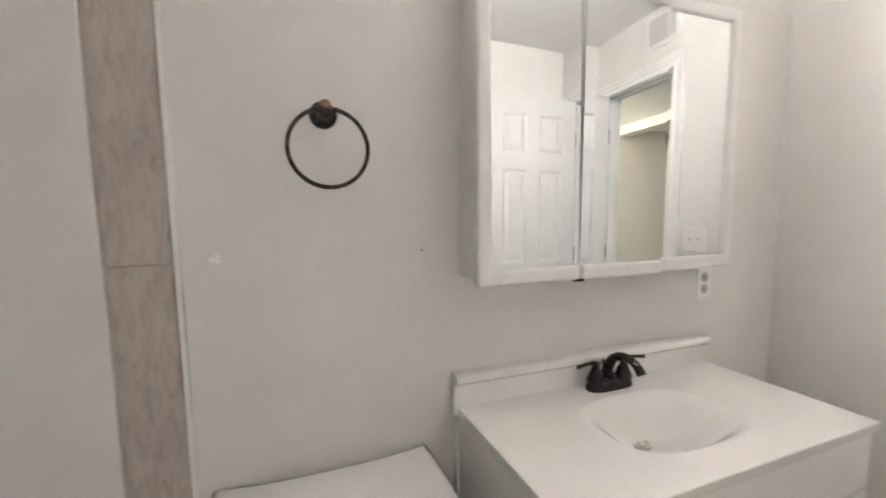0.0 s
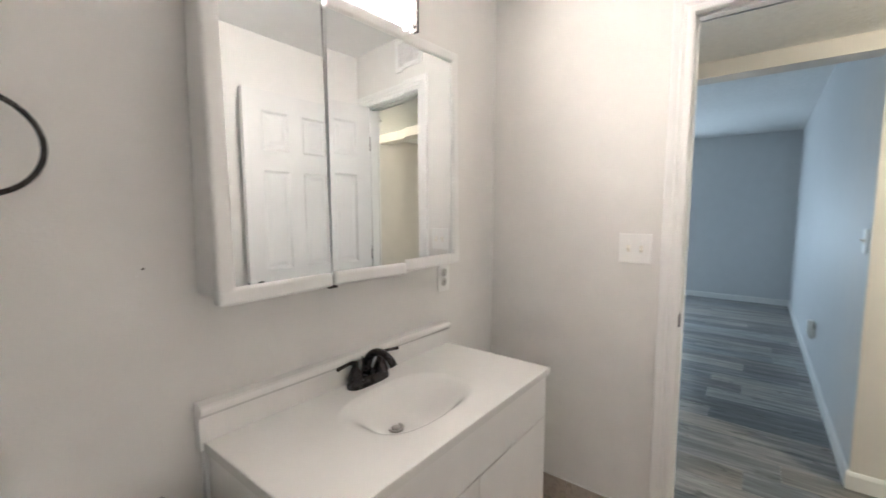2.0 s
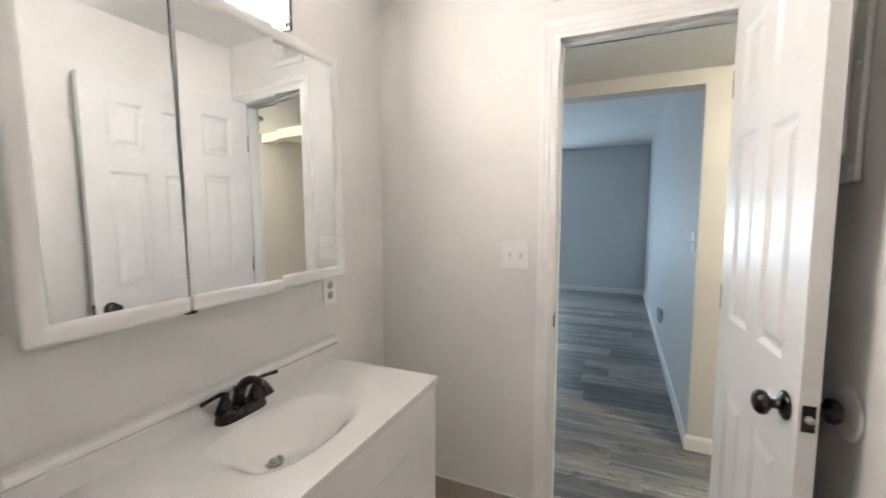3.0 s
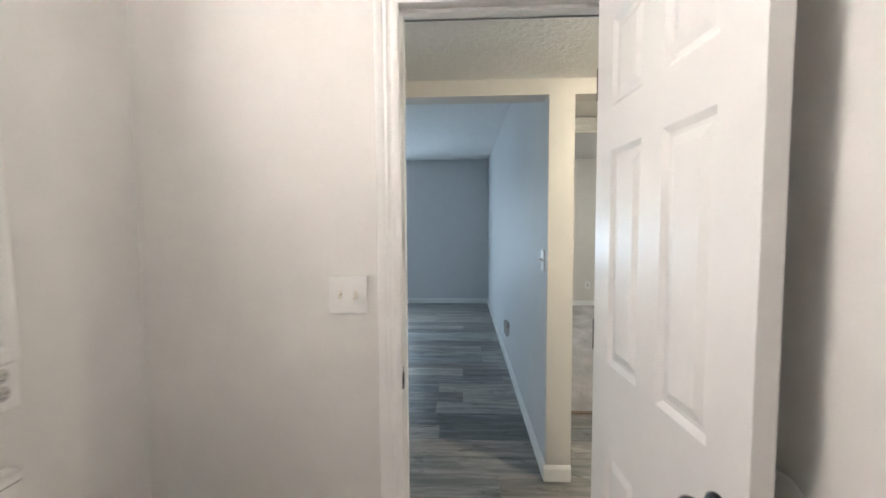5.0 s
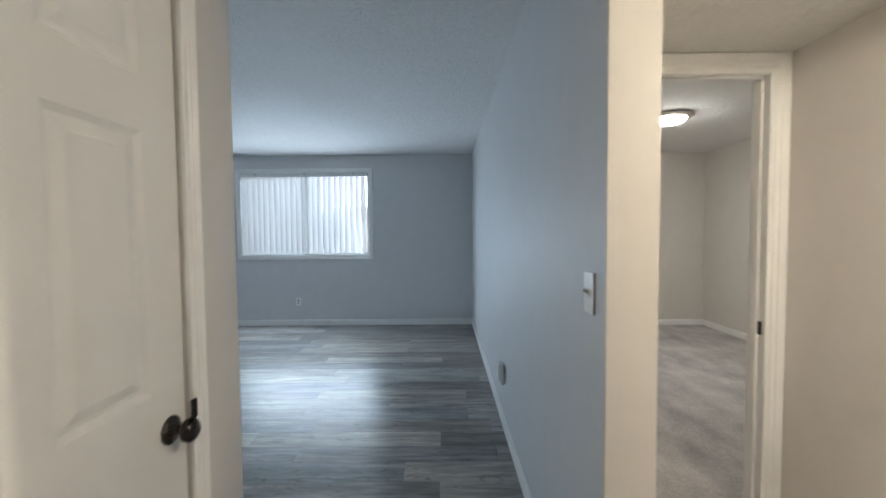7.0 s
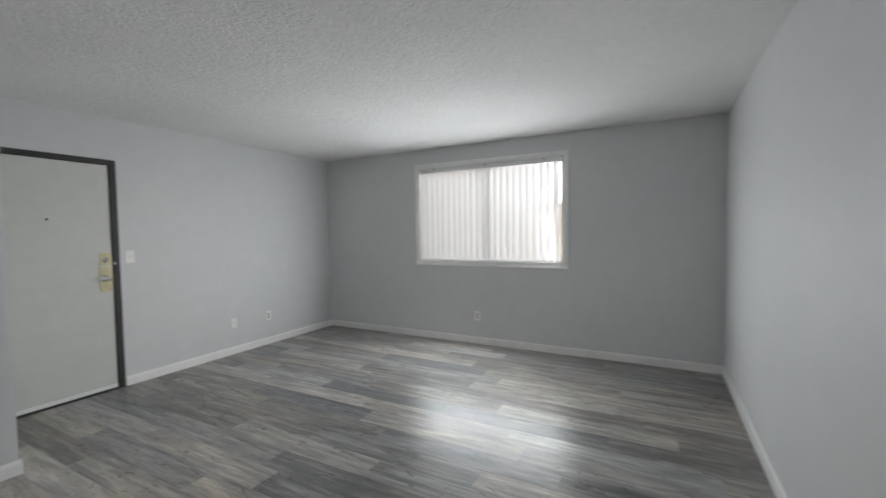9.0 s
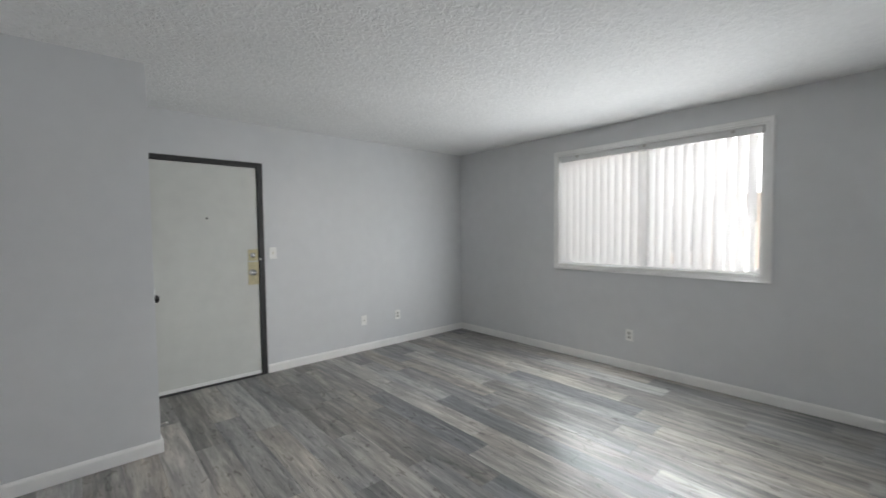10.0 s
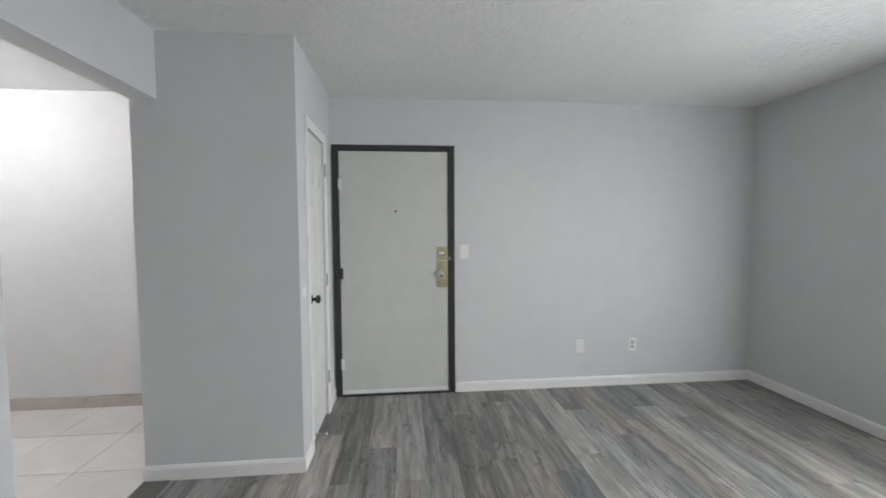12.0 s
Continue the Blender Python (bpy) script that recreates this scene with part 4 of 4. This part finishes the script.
prof = [(1.154, VZ - 0.02), (1.130, VZ - 0.02), (1.130, VZ + 0.004), (1.1325, VZ + 0.050), (1.130, VZ + 0.058), (1.122, VZ + 0.065), (1.1165, VZ + 0.070), (1.115, VZ + 0.079), (1.118, VZ + 0.086), (1.126, VZ + 0.0895), (1.154, VZ + 0.091)]
ends = [[splash.verts.new((x, y, z)) for y, z in prof] for x in (VX0 - 0.008, VX1 - 0.002)]
for k in range(len(prof)):
    j = (k + 1) % len(prof)
    splash.faces.new((ends[0][k], ends[0][j], ends[1][j], ends[1][k]))
splash.faces.new(ends[0])
splash.faces.new(ends[1])
part("backsplash", splash, M_MARBLE, top, "white moulded backsplash")
dz = VZ - basin_drop(1.368, 0.945)
part("drain", lathe([(0.025, -0.004), (0.026, 0.0015), (0.022, 0.003), (0.017, 0.0005), (0.016, -0.006)], 28, pose(1.368, 0.945, dz + 0.004)), M_STEEL, top, "nickel drain ring")
part("drain_plug", lathe([(0.0135, 0), (0.0135, 0.004), (0.006, 0.007), (0.0, 0.007)], 20, pose(1.368, 0.945, dz + 0.002)), M_STEEL, top, "nickel drain plug")

fx, fy = 1.393, 1.088
fau = thing("faucet", pose(fx, fy, VZ), "dark oil-rubbed bronze two-handle bathroom faucet", "faucet")
bm = bmesh.new()
rows_ = []
for z, s in ((0.0, 1.0), (0.012, 0.99), (0.017, 0.95), (0.028, 0.86), (0.031, 0.80)):
    loop = []
    for k in range(36):
        a = 2 * math.pi * k / 36
        c, sn = math.cos(a), math.sin(a)
        loop.append(bm.verts.new((0.079 * s * math.copysign(abs(c) ** 0.55, c), 0.027 * s * math.copysign(abs(sn) ** 0.7, sn), z)))
    rows_.append(loop)
for p, q in zip(rows_, rows_[1:]):
    for k in range(36):
        bm.faces.new((p[k], p[(k + 1) % 36], q[(k + 1) % 36], q[k]))
bm.faces.new(rows_[0])
bm.faces.new(rows_[-1])
part("base_plate", bm, M_BRONZE, fau)
spout = []
for k in range(15):
    a = math.pi * (k / 14) * 0.80
    spout.append((0, 0.012 - 0.069 * (1 - math.cos(a)), 0.022 + 0.074 * math.sin(a) + 0.012 * min(1, k / 4)))
part("spout", tube(spout, [0.018, 0.017, 0.016, 0.015, 0.0141, 0.0133, 0.0127, 0.0121, 0.0117, 0.0114, 0.0112, 0.0112, 0.0115, 0.012, 0.0126], 18), M_BRONZE, fau)
for s in (-1, 1):
    h = part("handle", lathe([(0.0265, 0.024), (0.0262, 0.030), (0.0235, 0.034), (0.0232, 0.037), (0.0205, 0.043), (0.016, 0.054), (0.0118, 0.064), (0.0100, 0.071), (0.0112, 0.075), (0.0105, 0.080), (0.0, 0.082)], 24, pose(0.052 * s, 0, 0)), M_BRONZE, fau)
    part("lever", tube([(0.050 * s, 0, 0.076), (0.066 * s, -0.001, 0.0815), (0.085 * s, -0.003, 0.082), (0.112 * s, -0.006, 0.080), (0.124 * s, -0.008, 0.079), (0.126 * s, -0.0085, 0.0788)], [0.0078, 0.0062, 0.0052, 0.0056, 0.0064, 0.0045], 12), M_BRONZE, h, "dark bronze lever handle")
part("lift_rod", tube([(0, 0.024, 0.026), (0, 0.027, 0.078)], 0.0025, 8), M_BRONZE, fau)

# towel ring
ring_ = thing("towel_ring", pose(0.601, 1.154, 1.482), "dark bronze towel ring hanging from a round wall mount", "towel ring")
part("mount", lathe([(0.030, 0), (0.030, 0.005), (0.025, 0.010), (0.016, 0.016), (0.012, 0.030), (0.013, 0.040), (0.016, 0.045), (0.0165, 0.052), (0.012, 0.058), (0.0, 0.060)], 28, pose(0, 0, 0, 90, 0, 0)), M_BRONZE, ring_)
part("finial", lathe([(0.0, -0.014), (0.010, -0.010), (0.013, 0.0), (0.010, 0.010), (0.0, 0.014)], 20, pose(0.0, -0.048, 0.010)), M_COPPER, ring_, "worn copper-toned finial")
circle = [(0.006 + 0.083 * math.sin(2 * math.pi * k / 64), -0.046 - 0.008 * (1 - math.cos(2 * math.pi * k / 64)) / 2, -0.077 + 0.083 * math.cos(2 * math.pi * k / 64)) for k in range(64)]
part("ring", tube(circle, 0.0048, 12, closed=True), M_BRONZE, ring_)

# holes and a torn patch left by old fixings
bm = bmesh.new()
rng = random.Random(8)
for k in range(6):
    a, r = rng.uniform(0, 6.28), rng.uniform(0.0, 0.012)
    bmesh.ops.create_icosphere(bm, subdivisions=2, radius=rng.uniform(0.006, 0.011), matrix=Matrix.Translation((0.380 + r * math.cos(a), 1.155, 1.167 + r * math.sin(a))) @ Matrix.Diagonal((1, 0.45, 0.8, 1)))
tagged(part("plaster_patch", bm, M_PATCH), "torn white plaster patch on the painted wall", "wall patch")
tagged(part("screw_hole", lathe([(0.0028, 0), (0.0022, 0.0008)], 10, pose(0.833, 1.155, 1.177, 90, 0, 0)), M_HOLE), "small dark screw hole in the wall", "screw hole")
tagged(part("screw_hole", lathe([(0.0017, 0), (0.0012, 0.0006)], 10, pose(0.822, 1.155, 1.163, 90, 0, 0)), M_PATCH), "small dark screw hole in the wall", "screw hole")

# tub surround: panel, stone border and white edge bead
lean = Matrix.Translation((0.2505, 0, 1.166)) @ pose(0, 0, 0, 0, -1.37, 0) @ Matrix.Translation((-0.2505, 0, -1.166))
for name, dims in (("surround_panel_north", (-0.498, 1.140, 0.45, 0.198, 1.154, 2.1)), ("surround_panel_south", (-0.498, -0.349, 0.45, 0.198, -0.335, 2.1)), ("surround_panel_west", (-0.499, -0.335, 0.45, -0.485, 1.14, 2.1))):
    bm = box(*dims, 0.002)
    for v in bm.verts:
        if v.co.x > 0.15 and v.co.y > 1:
            v.co.x -= 0.005 + 0.0239 * (v.co.z - 1.166)
    structure(name, bm, M_SURROUND, "pale grey smooth tub surround panel", "wall panel")
border = structure("stone_border", box(0.1935, 1.151, 0.03, 0.3075, 1.1545, 2.3), M_GROUT, "brown travertine tile border beside the tub", "tile border")
z = -0.057
first = None
while z < 2.2:
    za, zb = max(z, 0.03), min(z + 0.6085, 2.3)
    if zb - za > 0.605:
        if first is None:
            first = part("tile", box(0, -0.006, 0, 0.112, 0, zb - za, 0.0012, 1), M_TRAV, border)
            ob = first
        else:
            ob = new("tile", first.data)
            ob.parent = border
    else:
        ob = part("tile", box(0, -0.006, 0, 0.112, 0, zb - za, 0.0012, 1), M_TRAV, border)
    ob.matrix_basis = pose(0.1945, 1.1515, za)
    z += 0.61
bead = structure("edge_bead", box(0.3078, 1.141, 0.03, 0.319, 1.1545, 2.3, 0.003), M_CAULK, "white edge bead beside the stone border", "trim")
border.matrix_world, bead.matrix_world = lean, lean
tub = thing("bathtub", pose(0, 0, 0), "white bathtub in its alcove", "bathtub")
bm = bmesh.new()
outer = [(-0.484, -0.334), (0.24, -0.334), (0.24, 1.138), (-0.484, 1.138)]
rings = []
for inset, z in ((0, 0.0), (0, 0.44), (0.01, 0.45), (0.07, 0.45), (0.10, 0.43), (0.16, 0.12), (0.20, 0.10)):
    rings.append([bm.verts.new((x + inset * (1 if x < 0 else -1), y + inset * (1 if y < 0 else -1), z)) for x, y in outer])
for p, q in zip(rings, rings[1:]):
    for k in range(4):
        bm.faces.new((p[k], p[(k + 1) % 4], q[(k + 1) % 4], q[k]))
bm.faces.new(rings[-1])
part("shell", bm, M_PORC, tub)

# toilet beside the vanity
wc = thing("toilet", pose(0.60, 1.146, -0.0), "white porcelain toilet with a close-coupled tank", "toilet")
part("tank", box(-0.215, -0.205, 0.36, 0.215, -0.022, 0.633, 0.02, 3), M_PORC, wc)
bm = bmesh.new()
n = 24
rows_ = []
for z, g in ((0.634, -0.006), (0.640, 0.004), (0.658, 0.006), (0.666, 0.001), (0.6675, -0.010)):
    loop = []
    for k in range(n):
        u = -1 + 2 * k / (n - 1)
        loop.append((u * (0.238 + g), -0.012 + g * 0.5 + 0.010 * abs(u) ** 2.2, z + (0.006 * abs(u) ** 4 if z > 0.65 else 0)))
    for k in range(n):
        u = 1 - 2 * k / (n - 1)
        loop.append((u * (0.238 + g), -0.212 - g - 0.012 * (1 - abs(u) ** 2.2), z + (0.006 * abs(u) ** 4 if z > 0.65 else 0)))
    rows_.append([bm.verts.new(p) for p in loop])
for p, q in zip(rows_, rows_[1:]):
    for k in range(2 * n):
        bm.faces.new((p[k], p[(k + 1) % (2 * n)], q[(k + 1) % (2 * n)], q[k]))
bm.faces.new(rows_[0])
for k in range(n - 1):
    bm.faces.new((rows_[-1][k], rows_[-1][k + 1], rows_[-1][2 * n - 2 - k], rows_[-1][2 * n - 1 - k]))
part("tank_lid", bm, M_PORC, wc, "white porcelain tank lid", smooth=True)
bowl = [(0.12, 0.0), (0.13, 0.02), (0.105, 0.12), (0.12, 0.22), (0.175, 0.33), (0.19, 0.385), (0.185, 0.40), (0.15, 0.40), (0.13, 0.34), (0.05, 0.22)]
part("bowl", lathe(bowl, 32, Matrix.Translation((0, -0.46, 0)) @ Matrix.Diagonal((1, 1.28, 1, 1))), M_PORC, wc)
part("pedestal", box(-0.11, -0.36, 0.0, 0.11, -0.03, 0.36, 0.03, 3), M_PORC, wc)
part("seat", lathe([(0.12, 0.402), (0.19, 0.402), (0.195, 0.41), (0.19, 0.42), (0.12, 0.42), (0.115, 0.41)], 32, Matrix.Translation((0, -0.46, 0)) @ Matrix.Diagonal((1, 1.28, 1, 1))), M_PLASTIC, wc, "white plastic seat")
part("seat_lid", lathe([(0.193, 0.4205), (0.195, 0.43), (0.185, 0.438), (0.0, 0.442)], 32, Matrix.Translation((0, -0.46, 0)) @ Matrix.Diagonal((1, 1.28, 1, 1))), M_PLASTIC, wc, "white plastic seat lid")
part("flush_lever", tube([(-0.15, -0.205, 0.59), (-0.15, -0.222, 0.59), (-0.09, -0.225, 0.582)], 0.006, 10), M_CHROME, wc, "chrome flush lever")

# air vent above the bathroom door
vent = thing("air_vent", pose(2.254, 0.0, 0), "white louvred air vent above the bathroom door", "vent")
VA, VB, VZ0, VZ1 = 0.07, 0.385, 2.135, 2.315
part("frame", boxes((-0.010, VA, VZ0, 0, VA + 0.025, VZ1), (-0.010, VB - 0.025, VZ0, 0, VB, VZ1), (-0.010, VA + 0.025, VZ0, 0, VB - 0.025, VZ0 + 0.025), (-0.010, VA + 0.025, VZ1 - 0.025, 0, VB - 0.025, VZ1), (-0.008, (VA + VB) / 2 - 0.006, VZ0 + 0.025, 0, (VA + VB) / 2 + 0.006, VZ1 - 0.025), bevel=0.001), M_TRIM, vent)
# the duct's shade is a near-black sheet laid on the wall
part("backing", box(-0.0015, VA + 0.025, VZ0 + 0.025, -0.0005, VB - 0.025, VZ1 - 0.025), M_SLOT, vent, "dark sheet for the shaded duct behind the louvres")
first = None
for k in range(12):
    zz = VZ0 + 0.031 + k * 0.0107
    if first is None:
        bm = box(-0.0045, VA + 0.0255, -0.0007, 0.0045, VB - 0.0255, 0.0007)
        first = part("slat", bm, M_TRIM, vent)
        ob = first
    else:
        ob = new("slat", first.data)
        ob.parent = vent
    ob.matrix_basis = pose(-0.0055, 0, zz, 0, 35, 0)

# painted-over access panel on the wall behind the door
panel = thing("breaker_panel", pose(1.93, -0.349, 1.59), "painted-over breaker panel cover on the wall", "electrical panel")
part("cover", box(-0.18, 0, -0.19, 0.18, 0.012, 0.30, 0.006, 3), M_BATH, panel)
part("hatch", box(-0.135, 0.0122, -0.13, 0.135, 0.019, 0.24, 0.003), M_BATH, panel)
for z in (-0.16, 0.06, 0.27):
    part("screw", lathe([(0.007, 0), (0.006, 0.004), (0.0, 0.005)], 14, pose(-0.16, 0.012, z, -90, 0, 0)), M_TRIM, panel)

# bathroom floor tiles and tile base
floor_bath = bpy.data.objects["floor_bath"]
first = None
for i in range(6):
    for j in range(4):
        x, y = 0.245 + 0.4 * i, -0.349 + 0.4 * j
        w, d = min(0.397, 2.254 - x), min(0.397, 1.153 - y)
        if w < 0.02 or d < 0.02:
            continue
        ob = part("tile", box(0, 0, 0, w, d, 0.008, 0.0012, 1), M_BATHTILE, floor_bath)
        ob.matrix_basis = pose(x, y, -0.005)
for k, (y0, y1) in enumerate(((0.424, 0.75), (0.753, 1.153))):
    tagged(part("baseboard_tile", box(2.246, y0, 0.001, 2.2545, y1, 0.105, 0.0012, 1), M_BATHTILE), "brown stone tile base along the bathroom wall", "baseboard", kind="structure")
structure("base_caulk", box(2.2475, 0.424, 0.1055, 2.2545, 1.153, 0.110, 0.001), M_CAULK, "white caulk bead on top of the tile base", "trim")

# ---- lamps ----
def flush_lamp(x, y, z, r, label, colour, strength, deep=1.0, rim=1.0):
    """A lit glass bowl under a metal rim; rim: how far the rim reaches beyond the bowl."""
    lamp = thing("ceiling_lamp", pose(x, y, z), label, "lamp")
    part("canopy", lathe([(r * rim, 0.0), (r * rim, -0.012), (r * rim * 0.96, -0.022), (r * 0.86, -0.026 * rim)], 40), M_STEEL, lamp, "brushed nickel rim")
    part("glass_bowl", lathe([(r * 0.88, -0.024), (r * (0.84 + 0.1 * (deep - 1)), -0.045 * deep), (r * 0.68, -0.068 * deep), (r * 0.42, -0.084 * deep), (r * 0.12, -0.091 * deep), (0.0, -0.0915 * deep)], 40), glow("lit_bowl", colour, strength), lamp, "glowing white glass bowl")
    return lamp


flush_lamp(6.05, -2.0, 2.418, 0.165, "lit flush ceiling lamp with nickel rim", (1.0, 0.84, 0.66), BED_LIGHT, 0.9, 1.24)
hall_lamp = flush_lamp(2.58, -1.10, 2.098, 0.12, "lit flush hallway ceiling lamp", (1.0, 0.77, 0.52), HALL_LIGHT, 1.2)
detector = thing("smoke_detector", pose(2.74, -0.84, 2.099), "round grey-white smoke detector on the hallway ceiling", "smoke detector")
part("body", lathe([(0.066, 0.0), (0.066, -0.012), (0.062, -0.026), (0.050, -0.034), (0.0, -0.035)], 32), M_PLASTIC, detector)
part("vent_ring", lathe([(0.0672, -0.013), (0.0672, -0.019)], 32), M_STEEL, detector, "grey vent ring")
kit_lamp = flush_lamp(2.04, 3.70, 2.455, 0.13, "lit flush kitchen ceiling lamp", (0.97, 0.97, 1.0), KITCHEN_LIGHT, 1.6)

# ---- kitchen tile floor and base ----
structure("floor_strip", box(3.455, 2.78, -0.003, 3.60, 3.62, 0.004, 0.002), mat("dark_floor_strip", (0.10, 0.095, 0.09), 0.4), "dark transition strip in the kitchen opening", "threshold")
x = 3.42
while x > 1.9:
    tagged(part("baseboard_tile", box(max(x - 0.457, 1.0), 4.6505, 0.001, x, 4.6595, 0.098, 0.0012, 1), M_BASETILE), "beige tile base along the kitchen wall", "baseboard", kind="structure")
    x -= 0.46
tile_mesh = None
for i in range(5):
    for j in range(7):
        x, y = 1.16 + 0.46 * i, 1.44 + 0.46 * j
        w, d = min(0.456, 3.455 - x), min(0.456, 4.65 - y)
        if tile_mesh is None:
            ob = part("tile", box(0, 0, 0, 0.456, 0.456, 0.007, 0.0015, 1), M_PALETILE, floor_kitchen)
            tile_mesh = ob.data
        elif abs(w - 0.456) < 1e-4 and abs(d - 0.456) < 1e-4:
            ob = new("tile", tile_mesh)
            ob.parent = floor_kitchen
        else:
            ob = part("tile", box(0, 0, 0, w, d, 0.007, 0.0015, 1), M_PALETILE, floor_kitchen)
        ob.matrix_basis = pose(x, y, -0.004)

# ---- vinyl planks ----
PW, PL = 0.182, 1.219
meshes = {}
rng = random.Random(12)
x = 2.302
while x < 8.03:
    if x < 3.25:
        runs = [(-1.36, 0.78, PW - 0.0006)]
    elif x + PW < 3.97:
        runs = [(-1.36, 4.66, PW - 0.0006)]
    elif x < 3.97:
        runs = [(-1.36, -0.39, 3.97 - x), (-0.30, 4.66, PW - 0.0006)]
    else:
        runs = [(-0.30, 4.66, min(PW - 0.0006, 8.03 - x))]
    start = rng.choice((0.15, 0.35, 0.55, 0.75, 0.95, 1.1))
    for ya, yb, w in runs:
        y = ya - start
        while y < yb:
            a, b = max(y, ya), min(y + PL - 0.0006, yb)
            key = (round(b - a, 3), round(w, 3))
            if b - a > 0.01 and w > 0.01:
                if key not in meshes:
                    ob = part("plank", box(0, 0, 0, w, b - a, 0.008, 0.0007, 1), M_PLANK, floor_living)
                    meshes[key] = ob.data
                else:
                    ob = new("plank", meshes[key])
                    ob.parent = floor_living
                ob.matrix_basis = pose(x, a, -0.008)
            y += PL
    x += PW
